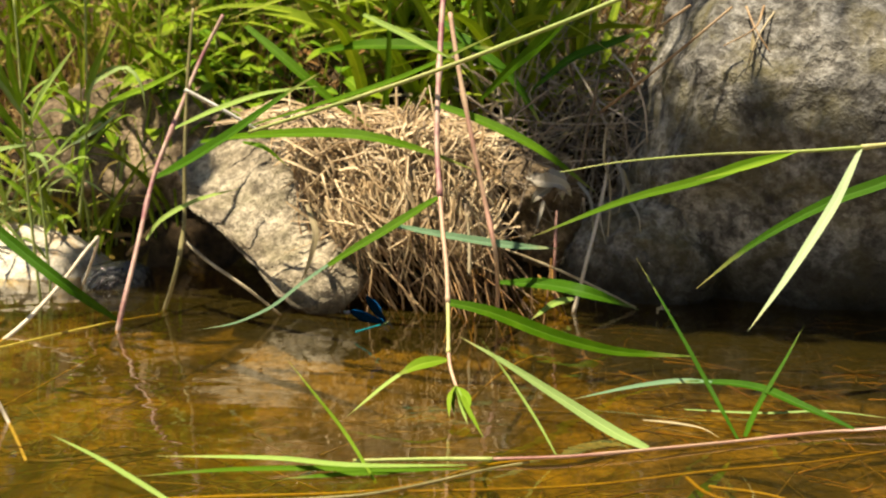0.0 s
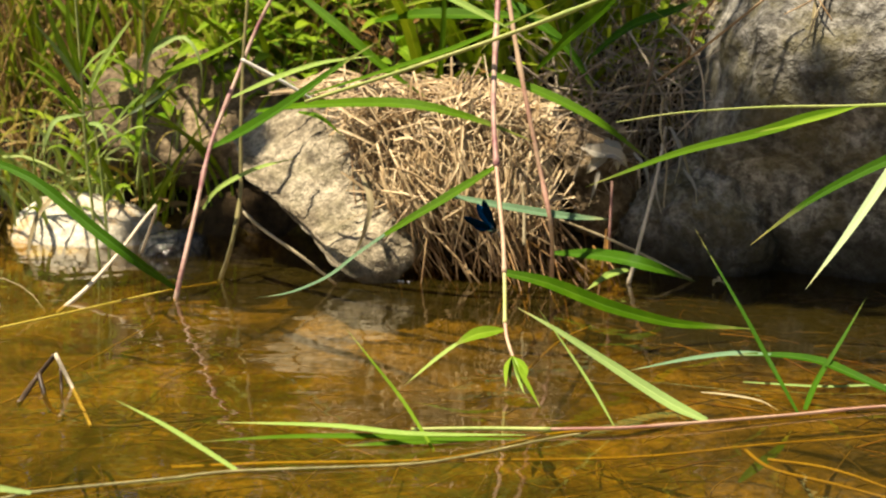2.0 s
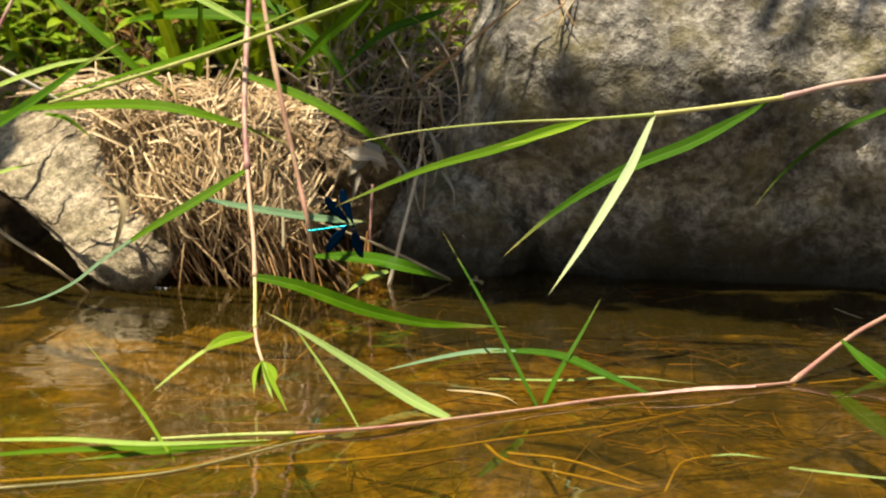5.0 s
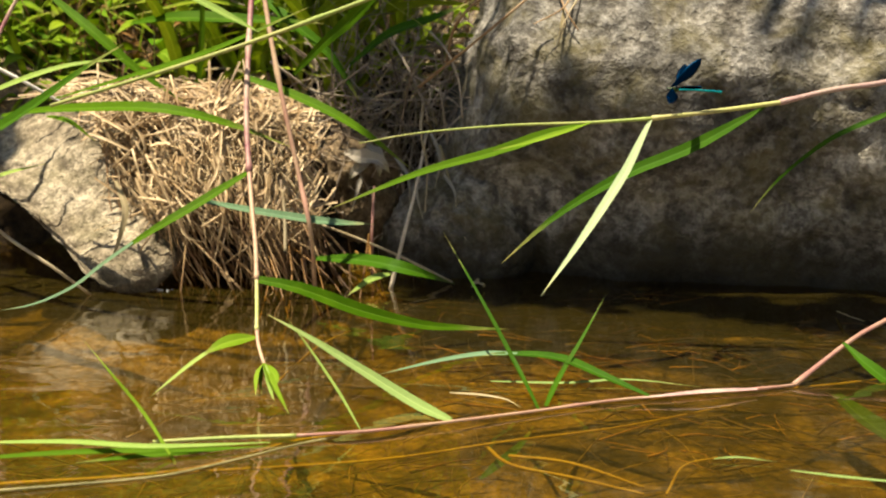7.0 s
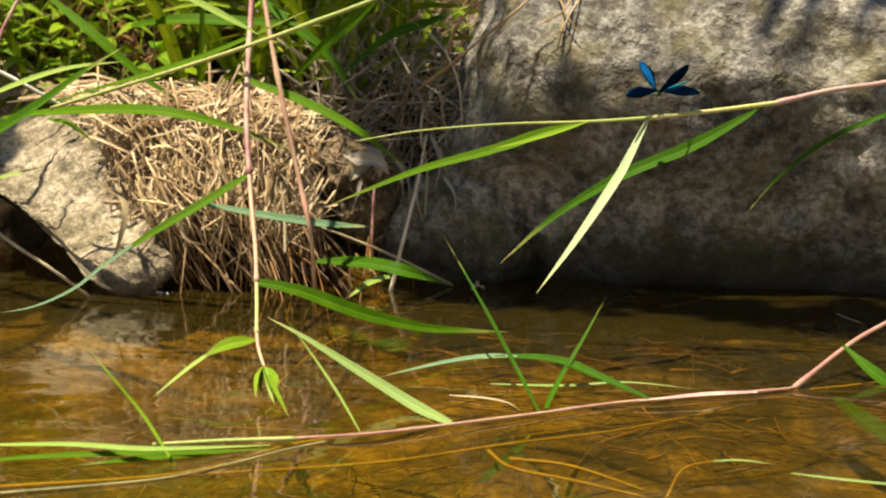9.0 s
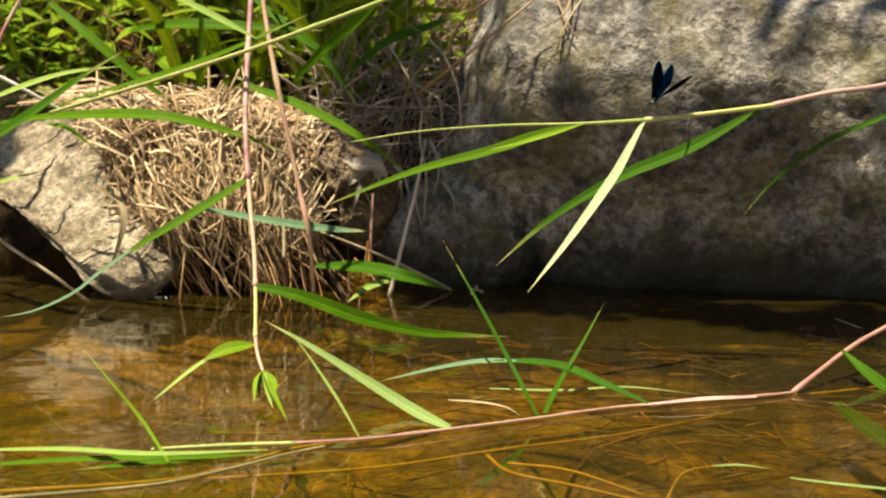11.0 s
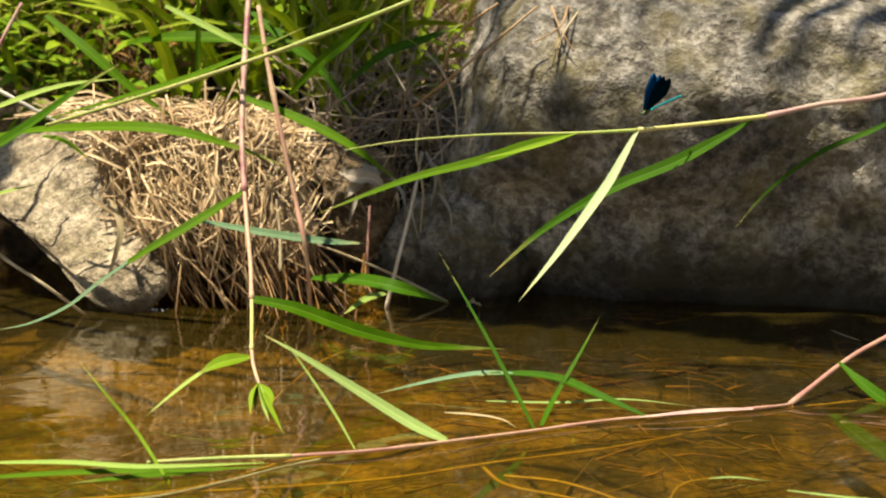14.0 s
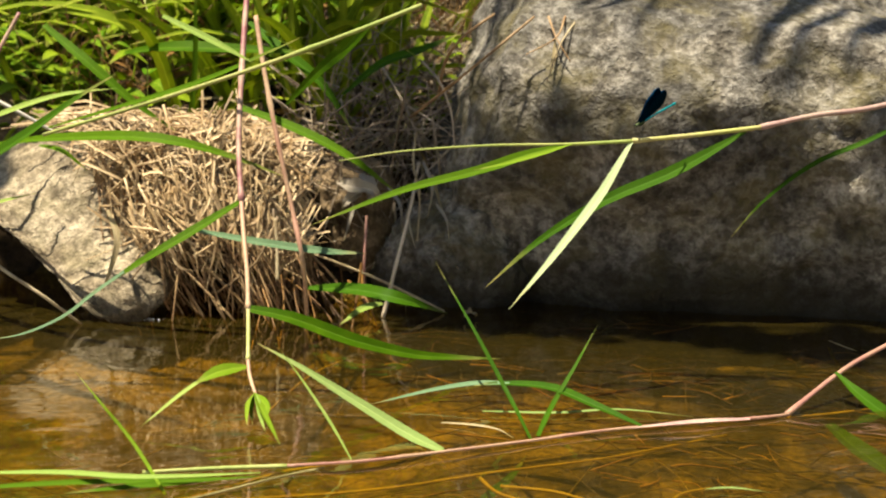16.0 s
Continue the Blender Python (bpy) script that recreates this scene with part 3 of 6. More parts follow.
def build_perch():
    r = plant("perch_reed", "arching green reed stem with long narrow leaves over the water", "reed", at=(0.6804, 1.3600, 0.2980))
    stem_part(r, [(0.6804, 1.3600, 0.2980), (0.5917, 1.3400, 0.2784), (0.5253, 1.3200, 0.2707), (0.4675, 1.3100, 0.2586)], 0.0030, 0.0024, M_STEM_LILAC, knots=(0.98,), n=24)
    stem_part(r, [(0.4686, 1.3100, 0.2586), (0.4013, 1.3050, 0.2503), (0.3380, 1.3000, 0.2437)], 0.0024, 0.0021, M_STEM_YELLOW, knots=(0.98,), n=20)
    stem_part(r, [(0.3391, 1.3000, 0.2437), (0.2763, 1.3000, 0.2396), (0.1965, 1.2900, 0.2377), (0.1167, 1.2800, 0.2318), (0.0597, 1.2700, 0.2231)], 0.0019, 0.0005, M_STEM_GREEN, n=40)
    leaf_part(r, [(0.2763, 1.3000, 0.2396), (0.2340, 1.2900, 0.2295), (0.1901, 1.2800, 0.2155), (0.1162, 1.2700, 0.1966), (0.0339, 1.2500, 0.1668)], 0.0108, M_LEAF, peak=0.24, base=0.08, facing=(0.1, -0.75, 0.6))
    swaying["pale"] = swinging_leaf(r, [(0.3380, 1.3000, 0.2437), (0.3221, 1.2900, 0.2151), (0.3072, 1.2850, 0.1878), (0.2651, 1.2700, 0.1300), (0.2270, 1.2600, 0.0819)], 0.0114, M_LEAF_YELLOW, peak=0.36, base=0.35, facing=(-0.65, -0.65, 0.4), label="pale yellow leaf lit from behind")
    leaf_part(r, [(0.2786, 1.2980, 0.2398), (0.2490, 1.2850, 0.2315), (0.2134, 1.2780, 0.2220), (0.1830, 1.2750, 0.2159)], 0.0062, M_LEAF_FRESH, peak=0.4, base=0.2, facing=(-0.2, -0.6, 0.75), label="bright folded leaf base", name="leaf_fold")
    swaying["dark"] = swinging_leaf(r, [(0.4536, 1.3100, 0.2542), (0.3890, 1.3300, 0.2129), (0.3273, 1.3500, 0.1827), (0.2638, 1.3700, 0.1383), (0.2112, 1.3800, 0.0883)], 0.0140, M_LEAF_DARK, peak=0.28, base=0.2, facing=(0, -0.8, 0.6))
    leaf_part(r, [(0.6411, 1.3500, 0.2677), (0.6046, 1.3600, 0.2452), (0.5563, 1.3800, 0.2191), (0.5081, 1.3900, 0.1784), (0.4775, 1.4000, 0.1363)], 0.0062, M_LEAF_DARK, peak=0.3, facing=(0, -0.8, 0.6))
    return r


perch = build_perch()


# ---------------------------------------------------------------- floating reed and the blades that stand in the water
def build_floating_reed():
    r = plant("floating_reed", "reed stem floating on the water with green leaves", "reed", at=(0.4641, 1.2199, 0.0000))
    stem_part(r, [(0.7326, 1.3600, 0.0808), (0.5911, 1.3000, 0.0405), (0.5354, 1.2650, 0.0271), (0.4613, 1.2134, 0.0020)], 0.0025, 0.0021, M_STEM_PINK, n=24, knots=(0.97,))
    stem_part(r, [(0.4628, 1.2133, 0.0020), (0.4210, 1.2003, 0.0030), (0.2941, 1.1781, 0.0030), (0.2084, 1.1504, 0.0030), (0.1322, 1.1243, 0.0040), (0.0676, 1.1063, 0.0040), (0.0053, 1.0986, 0.0040)], 0.0013, 0.0013, M_STEM_PINK, n=60, knots=(0.08, 0.48, 0.80))
    stem_part(r, [(0.0070, 1.0984, 0.0040), (-0.0470, 1.0970, 0.0040), (-0.1023, 1.0918, 0.0040)], 0.0018, 0.0015, M_STEM_GREEN, n=20)
    leaf_part(r, [(-0.0126, 1.0783, 0.0060), (-0.0679, 1.0660, 0.0090), (-0.1106, 1.0618, 0.0110), (-0.1663, 1.0841, 0.0080), (-0.2600, 1.1023, 0.0030)], 0.0066, M_LEAF_PALE, peak=0.5, base=0.12, facing=(0, -0.3, 0.95), name="sheath_leaf")
    leaf_part(r, [(-0.0124, 1.0819, 0.0020), (-0.0682, 1.0727, 0.0030), (-0.1336, 1.0727, 0.0040), (-0.1995, 1.0678, 0.0040), (-0.2649, 1.0581, 0.0020)], 0.0058, M_LEAF, peak=0.5, base=0.1, facing=(0, -0.5, 0.86))
    leaf_part(r, [(-0.0425, 1.0813, 0.0010), (-0.0939, 1.0687, 0.0020), (-0.1537, 1.0583, 0.0010)], 0.0070, M_LEAF, facing=(0, -0.5, 0.86))
    leaf_part(r, [(0.1323, 1.1258, 0.0040), (0.1092, 1.1700, 0.0039), (0.0622, 1.2000, 0.0271), (0.0134, 1.2200, 0.0541), (-0.0217, 1.2400, 0.0692)], 0.0108, M_LEAF_SILVER, peak=0.25, base=0.5, facing=(-0.1, -0.75, 0.6))
    leaf_part(r, [(0.0574, 1.1098, 0.0040), (0.0412, 1.1300, 0.0286), (0.0186, 1.1500, 0.0590), (-0.0029, 1.1600, 0.0868)], 0.0026, M_LEAF_PALE, facing=(0.2, -0.8, 0.4))
    leaf_part(r, [(0.2102, 1.1549, 0.0030), (0.2011, 1.2100, 0.0243), (0.1780, 1.2500, 0.0697), (0.1435, 1.3000, 0.1316)], 0.0052, M_LEAF_DARK, peak=0.2, base=0.75, facing=(0.3, -0.9, 0.2))
    leaf_part(r, [(0.2185, 1.1622, 0.0030), (0.2421, 1.2200, 0.0117), (0.2699, 1.2500, 0.0417), (0.2977, 1.2800, 0.0741)], 0.0054, M_LEAF_DARK, peak=0.2, base=0.7, facing=(-0.3, -0.8, 0.2))
    leaf_part(r, [(0.3145, 1.1818, 0.0040), (0.2763, 1.2105, 0.0160), (0.2468, 1.2440, 0.0220), (0.2088, 1.2695, 0.0200), (0.1675, 1.2823, 0.0150)], 0.0125, M_LEAF_DARK, peak=0.45, base=0.3, facing=(0, -0.4, 0.9))
    leaf_part(r, [(0.2111, 1.2674, 0.0200), (0.1835, 1.2805, 0.0180), (0.1403, 1.2808, 0.0120), (0.0805, 1.2643, 0.0040)], 0.0065, M_LEAF_GREY, peak=0.2, base=0.8, facing=(0, -0.5, 0.9), name="leaf_tip")
    leaf_part(r, [(0.4177, 1.1921, 0.0050), (0.3613, 1.1807, 0.0070), (0.2973, 1.1715, 0.0050)], 0.0046, M_STEM_LILAC, peak=0.4, base=0.6, name="sheath")
    leaf_part(r, [(0.5293, 1.2620, 0.0280), (0.5416, 1.2400, 0.0136), (0.5666, 1.2200, -0.0042), (0.6073, 1.2000, -0.0208)], 0.0140, M_LEAF_DARK, peak=0.4, base=0.3, facing=(0.35, -0.9, 0.15))
    return r


build_floating_reed()


def build_hanging_reed():
    r = plant("hanging_reed", "hanging reddish reed stem with green leaves", "reed", at=(-0.0427, 1.5800, 0.4135))
    stem_part(r, [(-0.0427, 1.5800, 0.4135), (-0.0458, 1.5400, 0.3559), (-0.0486, 1.4600, 0.2428), (-0.0439, 1.4100, 0.1769)], 0.0034, 0.0028, M_STEM_RED, n=40, knots=(0.45, 0.98))
    stem_part(r, [(-0.0441, 1.4110, 0.1780), (-0.0400, 1.3800, 0.1440), (-0.0356, 1.3500, 0.1115), (-0.0337, 1.3250, 0.0828)], 0.0025, 0.0022, M_STEM_ROSE, n=24, knots=(0.98,), label="pale rose stem joint")
    stem_part(r, [(-0.0338, 1.3260, 0.0838), (-0.0330, 1.3100, 0.0670), (-0.0323, 1.2850, 0.0426)], 0.0021, 0.0019, M_STEM_YELLOW, n=16, knots=(0.98,), label="yellow-green stem joint")
    stem_part(r, [(-0.0323, 1.2860, 0.0436), (-0.0300, 1.2700, 0.0320), (-0.0238, 1.2500, 0.0186)], 0.0019, 0.0016, M_STEM_ROSE, n=12)
    leaf_part(r, [(-0.0331, 1.3250, 0.0828), (0.0072, 1.3200, 0.0746), (0.0672, 1.3300, 0.0493), (0.1255, 1.3600, 0.0275), (0.1625, 1.3800, 0.0191), (0.2251, 1.4000, 0.0114)], 0.0160, M_LEAF, peak=0.3, base=0.5, facing=(0, -0.7, 0.6))
    leaf_part(r, [(-0.0445, 1.4100, 0.1769), (-0.0930, 1.3800, 0.1487), (-0.1355, 1.3650, 0.1246), (-0.1843, 1.3600, 0.0928)], 0.0112, M_LEAF, peak=0.35, base=0.45, facing=(-0.3, -0.8, 0.5))
    leaf_part(r, [(-0.1542, 1.3610, 0.1136), (-0.1843, 1.3600, 0.0922), (-0.2120, 1.3600, 0.0706), (-0.2549, 1.3800, 0.0491), (-0.2986, 1.4000, 0.0375)], 0.0042, M_LEAF_GREY, peak=0.2, base=0.8, facing=(-0.3, -0.8, 0.5), name="leaf_tip")
    leaf_part(r, [(-0.0331, 1.2780, 0.0379), (-0.0465, 1.2700, 0.0380), (-0.0611, 1.2600, 0.0366), (-0.0780, 1.2500, 0.0301)], 0.0140, M_LEAF_FRESH, peak=0.45, base=0.25, facing=(0, -0.7, 0.7), n=18)
    leaf_part(r, [(-0.0752, 1.2520, 0.0310), (-0.0916, 1.2350, 0.0225), (-0.1192, 1.2000, 0.0063)], 0.0046, M_LEAF_PALE, peak=0.1, base=0.8, name="leaf_tip")
    leaf_part(r, [(-0.0248, 1.2500, 0.0207), (-0.0177, 1.2200, 0.0135), (-0.0084, 1.1900, 0.0061), (-0.0002, 1.1650, -0.0001)], 0.0095, M_LEAF_FRESH, peak=0.3, facing=(0.5, -0.8, 0.3))
    leaf_part(r, [(-0.0253, 1.2500, 0.0197), (-0.0290, 1.2300, 0.0160), (-0.0296, 1.2000, 0.0060)], 0.0075, M_LEAF_FRESH, peak=0.3, facing=(-0.5, -0.8, 0.3))
    leaf_part(r, [(-0.0245, 1.2495, 0.0195), (-0.0215, 1.2350, 0.0170), (-0.0180, 1.2150, 0.0080), (-0.0130, 1.1950, 0.0010)], 0.0050, M_LEAF_PALE, peak=0.3, facing=(0.1, -0.8, 0.3), wave=0.12)
    leaf_part(r, [(-0.0250, 1.2495, 0.0195), (-0.0270, 1.2300, 0.0110), (-0.0250, 1.2150, 0.0020)], 0.0040, M_LEAF, peak=0.3, facing=(-0.2, -0.8, 0.3), twist=0.8)
    leaf_part(r, [(-0.0238, 1.2500, 0.0186), (-0.0141, 1.2300, 0.0136), (-0.0154, 1.2100, 0.0052)], 0.0090, M_LEAF_FRESH, peak=0.3, facing=(0.2, -0.8, 0.5))
    return r


build_hanging_reed()


# ---------------------------------------------------------------- other stems and blades at the water's edge
def build_edge_plants():
    r = plant("trailing_reed", "pinkish reed stem trailing from the bank into the water", "reed", at=(0.0216, 1.6861, -0.0100))
    stem_part(r, [(0.0216, 1.6793, -0.0100), (0.0170, 1.5809, 0.0845), (0.0040, 1.5998, 0.1493), (-0.0141, 1.6187, 0.2348), (-0.0289, 1.6470, 0.3105), (-0.0393, 1.6754, 0.3745)], 0.0026, 0.0030, M_STEM_ROSE, n=50, knots=(0.4, 0.75))
    g = "stems trailing in the water"
    single_stem("reed", "short pink stem standing in the water", "stem", [(0.1004, 1.7540, -0.0100), (0.0946, 1.7000, 0.0571), (0.0993, 1.7400, 0.1220)], 0.0022, 0.0018, M_STEM_PINK, g)
    single_stem("dry_reed", "pale dry stem leaning against the boulder", "dry stem", [(0.1168, 1.6755, -0.0050), (0.1355, 1.6900, 0.0660), (0.1575, 1.7400, 0.1332), (0.1738, 1.8000, 0.1883)], 0.0028, 0.0020, M_STEM_PALE, g)
    single_stem("dry_reed", "pale dry stem leaning against the boulder", "dry stem", [(-0.0146, 1.6400, 0.0538), (-0.0151, 1.6500, 0.0945), (-0.0178, 1.6600, 0.1283)], 0.0024, 0.0018, M_STEM_TAN, g)
    single_stem("dry_reed", "grey dry stem lying down to the water", "dry stem", [(0.1988, 1.6915, 0.0020), (0.1254, 1.7000, 0.0384), (0.0597, 1.7000, 0.0662), (0.0236, 1.7100, 0.0780)], 0.0020, 0.0015, M_STEM_TAN, g)
    single_leaf("reed", "dull grey-green leaf lying across the dry grass", "leaf", [(-0.1073, 1.6000, 0.1211), (-0.0363, 1.6000, 0.1074), (0.0373, 1.6200, 0.0932), (0.0950, 1.6500, 0.0856)], 0.0135, M_LEAF_GREY, peak=0.6, facing=(0, -0.6, 0.7))
    single_leaf("reed", "dark green leaf resting just above the water", "leaf", [(0.0234, 1.6600, 0.0406), (0.0784, 1.6200, 0.0455), (0.1309, 1.5800, 0.0416), (0.1977, 1.6519, 0.0080)], 0.0200, M_LEAF_DARK, peak=0.4, base=0.3, facing=(0, -0.7, 0.6))
    single_leaf("reed", "small pale leaf at the water's edge", "leaf", [(0.1163, 1.6700, 0.0183), (0.0898, 1.6400, 0.0173), (0.0608, 1.6099, 0.0040)], 0.0105, M_LEAF_PALE, facing=(0, -0.7, 0.6))
    single_leaf("grass_shoot", "thin yellow-green blade standing in the water", "grass blade", [(-0.0812, 1.0588, -0.0020), (-0.1096, 1.1000, 0.0249), (-0.1388, 1.1200, 0.0541), (-0.1597, 1.1400, 0.0720)], 0.0031, M_LEAF_FRESH, base=0.8, facing=(-0.4, -0.7, 0.5))
    single_leaf("floating_straw", "pale green blade floating on the water", "leaf", [(0.1819, 1.2391, 0.0030), (0.2496, 1.2293, 0.0030), (0.3089, 1.2330, 0.0040), (0.3709, 1.2088, 0.0030)], 0.0030, M_LEAF_SILVER)
    single_leaf("floating_straw", "pale dry blade floating on the water", "dry leaf", [(0.1405, 1.2100, 0.0020), (0.1668, 1.1982, 0.0030), (0.1871, 1.1836, 0.0030), (0.1969, 1.1621, 0.0020)], 0.0028, M_DRY)
    single_leaf("floating_straw", "green-white blade floating on the water", "leaf", [(0.3205, 1.0292, 0.0020), (0.3410, 1.0275, 0.0030), (0.3663, 1.0187, 0.0020)], 0.0018, M_LEAF_SILVER)
    single_leaf("floating_straw", "green-white blade floating on the water", "leaf", [(0.3699, 1.0008, 0.0020), (0.3972, 0.9848, 0.0030), (0.4402, 0.9684, 0.0030), (0.4776, 0.9591, 0.0030)], 0.0024, M_LEAF_SILVER)
    # sunken stems
    for pts, rr in (([(-0.2726, 1.0189, -0.0040), (-0.2005, 1.0323, -0.0040), (-0.0771, 1.0551, -0.0060), (0.0051, 1.1025, -0.0020), (0.0680, 1.1139, 0.0000)], 0.0022),
                    ([(-0.0779, 1.0610, -0.0100), (0.0662, 1.0767, -0.0100), (0.1792, 1.1184, -0.0120), (0.2762, 1.1457, -0.0120), (0.4029, 1.2063, -0.0140)], 0.0018),
                    ([(0.1602, 1.1160, -0.0150), (0.1725, 1.0644, -0.0120), (0.2146, 1.0429, -0.0150), (0.2648, 1.0177, -0.0200)], 0.0022),
                    ([(0.1750, 1.0924, -0.0150), (0.2211, 1.0726, -0.0150), (0.2686, 1.0309, -0.0200)], 0.0020),
                    ([(0.2817, 1.0164, -0.0200), (0.3127, 1.0729, -0.0200), (0.3366, 1.0632, -0.0100)], 0.0015),
                    ([(0.4654, 1.2222, -0.0040), (0.5236, 1.2349, -0.0040), (0.6150, 1.2784, -0.0100)], 0.0018),
                    ([(-0.0205, 1.3107, -0.0200), (0.0229, 1.4374, -0.0150), (0.0614, 1.5100, -0.0150)], 0.0020),
                    ([(-0.5639, 1.0392, -0.0120), (-0.5239, 1.1111, -0.0120), (-0.4813, 1.1762, -0.0120), (-0.4577, 1.2981, -0.0120), (-0.4346, 1.4923, -0.0120)], 0.0016),
                    ([(-0.5869, 1.1693, -0.0060), (-0.5373, 1.1175, -0.0060)], 0.0024),
                    ([(-0.5582, 1.0636, -0.0060), (-0.5349, 1.1132, -0.0060)], 0.0022)):
        single_stem("sunken_reed", "orange-brown stem lying under the water", "stem", pts, rr * 0.75, rr * 0.5, M_WEED, "sunken stems", n=24)
    single_stem("sunken_reed", "yellow stem lying in the water's surface", "stem", [(-0.6695, 1.3188, -0.0010), (-0.6095, 1.3640, 0.0000), (-0.5408, 1.4656, 0.0000), (-0.4599, 1.6007, -0.0010), (-0.4128, 1.7035, -0.0100)], 0.0018, 0.0013, M_WEED_YELLOW, "sunken stems", n=24)
    single_leaf("sunken_leaf", "olive green leaf lying under the water", "leaf", [(0.5194, 1.2488, -0.0200), (0.5203, 1.1831, -0.0260), (0.5291, 1.1254, -0.0300), (0.5442, 1.0701, -0.0300)], 0.026, M_LEAF_DARK, base=0.4, peak=0.4)
    single_leaf("sunken_leaf", "yellow-green leaf lying under the water", "leaf", [(0.1486, 1.0666, -0.0240), (0.1693, 1.1002, -0.0240), (0.1917, 1.1312, -0.0200), (0.2073, 1.1566, -0.0120)], 0.009, M_LEAF_DARK, base=0.3, peak=0.4)
    # reed floating nearest the camera
    r = plant("floating_reed", "thin tan reed stem floating with a pale green leaf", "reed", at=(-0.3505, 0.9510, 0.0020))
    stem_part(r, [(-0.4867, 0.9014, 0.0020), (-0.4434, 0.9120, 0.0030), (-0.3719, 0.9335, 0.0030), (-0.3464, 0.9511, 0.0030), (-0.2657, 0.9825, 0.0020), (-0.2200, 1.0001, 0.0020), (-0.1070, 1.0217, 0.0010), (-0.0626, 1.0396, 0.0010), (0.0048, 1.0870, 0.0000), (0.0358, 1.1035, 0.0000)], 0.0012, 0.0009, M_STEM_OLIVE, n=50)
    leaf_part(r, [(-0.3477, 0.9463, 0.0040), (-0.3951, 0.9404, 0.0120), (-0.4606, 0.9452, 0.0160), (-0.5354, 0.9668, 0.0120)], 0.0078, M_LEAF_SILVER, base=0.4, facing=(0, -0.6, 0.8))
    leaf_part(r, [(-0.2195, 1.0013, 0.0020), (-0.2502, 1.0200, 0.0117), (-0.2860, 1.0400, 0.0229), (-0.3308, 1.0600, 0.0353)], 0.0040, M_LEAF_PALE, base=0.8, facing=(0.2, -0.8, 0.5))
    # upper water's edge
    r = plant("red_reed", "reddish reed stem rising from the water with a broad leaf", "reed", at=(-0.4390, 1.5781, -0.0100))
    stem_part(r, [(-0.4351, 1.5598, -0.0100), (-0.4264, 1.5700, 0.0333), (-0.4215, 1.6200, 0.0958), (-0.4148, 1.6800, 0.1755), (-0.3963, 1.7300, 0.2457), (-0.3749, 1.7800, 0.3190), (-0.3466, 1.8000, 0.3788)], 0.0032, 0.0024, M_STEM_RED, n=60, knots=(0.38, 0.62))
    leaf_part(r, [(-0.4119, 1.6800, 0.1711), (-0.3525, 1.6000, 0.1965), (-0.2807, 1.5200, 0.2349), (-0.2133, 1.4600, 0.2771), (-0.1663, 1.4200, 0.3034)], 0.0210, M_LEAF_DARK, peak=0.3, base=0.4, facing=(-0.2, -0.8, 0.6))
    r = plant("tan_reed", "tan reed stem with side shoots beside the stone", "reed", at=(-0.4166, 1.7032, -0.0100))
    stem_part(r, [(-0.4146, 1.6923, -0.0100), (-0.3833, 1.6400, 0.0495), (-0.3744, 1.6600, 0.1122), (-0.3753, 1.6800, 0.1973), (-0.3727, 1.7000, 0.2972), (-0.3676, 1.7200, 0.3830)], 0.0030, 0.0020, M_STEM_OLIVE, n=50, knots=(0.3,))
    stem_part(r, [(-0.3749, 1.6600, 0.0940), (-0.3430, 1.6400, 0.0719), (-0.2891, 1.6200, 0.0401), (-0.2527, 1.6494, 0.0000)], 0.0022, 0.0018, M_STEM_TAN, name="side_shoot")
    leaf_part(r, [(-0.4200, 1.6500, 0.0950), (-0.3966, 1.6400, 0.1219), (-0.3440, 1.6200, 0.1496), (-0.2868, 1.6000, 0.1658)], 0.0085, M_LEAF_PALE, facing=(0, -0.7, 0.6))
    # long straws over the bank
    single_stem("reed", "long pale green stalk slanting across the bank", "stem", [(-0.2673, 1.5500, 0.2353), (-0.1554, 1.5000, 0.2699), (-0.0364, 1.4600, 0.3094), (0.0705, 1.4200, 0.3489), (0.1371, 1.4000, 0.3758)], 0.0020, 0.0024, M_STEM_GREEN, "stalks over the bank", n=40, knots=(0.72,))
    single_leaf("reed", "light green leaf slanting down from the bank", "leaf", [(-0.1291, 1.5000, 0.3647), (-0.0809, 1.4800, 0.3415), (-0.0323, 1.4600, 0.3164)], 0.0085, M_LEAF_PALE, base=0.6, peak=0.5, facing=(0, -0.8, 0.5))
    single_leaf("reed", "bright green leaf rising from the bank", "leaf", [(-0.0015, 1.6000, 0.2705), (0.0314, 1.5800, 0.3048), (0.0632, 1.5600, 0.3335), (0.1120, 1.5300, 0.3887)], 0.0165, M_LEAF, base=0.25, peak=0.7, facing=(0.3, -0.8, 0.5))
    single_leaf("reed", "bright green leaf bending over the dry grass", "leaf", [(-0.3600, 1.7000, 0.2141), (-0.2719, 1.6200, 0.2272), (-0.1561, 1.5600, 0.2322), (-0.0780, 1.5500, 0.2172), (-0.0046, 1.5600, 0.1895)], 0.0165, M_LEAF, base=0.4, peak=0.55, facing=(0, -0.7, 0.7))
    single_leaf("reed", "green leaf drooping beside the dry grass", "leaf", [(-0.0587, 1.6800, 0.2632), (0.0063, 1.6500, 0.2401), (0.0716, 1.6200, 0.2082), (0.1368, 1.6100, 0.1596)], 0.0150, M_LEAF, base=0.6, peak=0.4, facing=(0, -0.7, 0.7))
    single_leaf("reed", "long pale leaf arching over the stones", "leaf", [(-0.3702, 1.6200, 0.2365), (-0.3052, 1.5800, 0.2615), (-0.2476, 1.5600, 0.2792), (-0.1873, 1.5500, 0.2872)], 0.0100, M_LEAF_PALE, facing=(0, -0.7, 0.7))
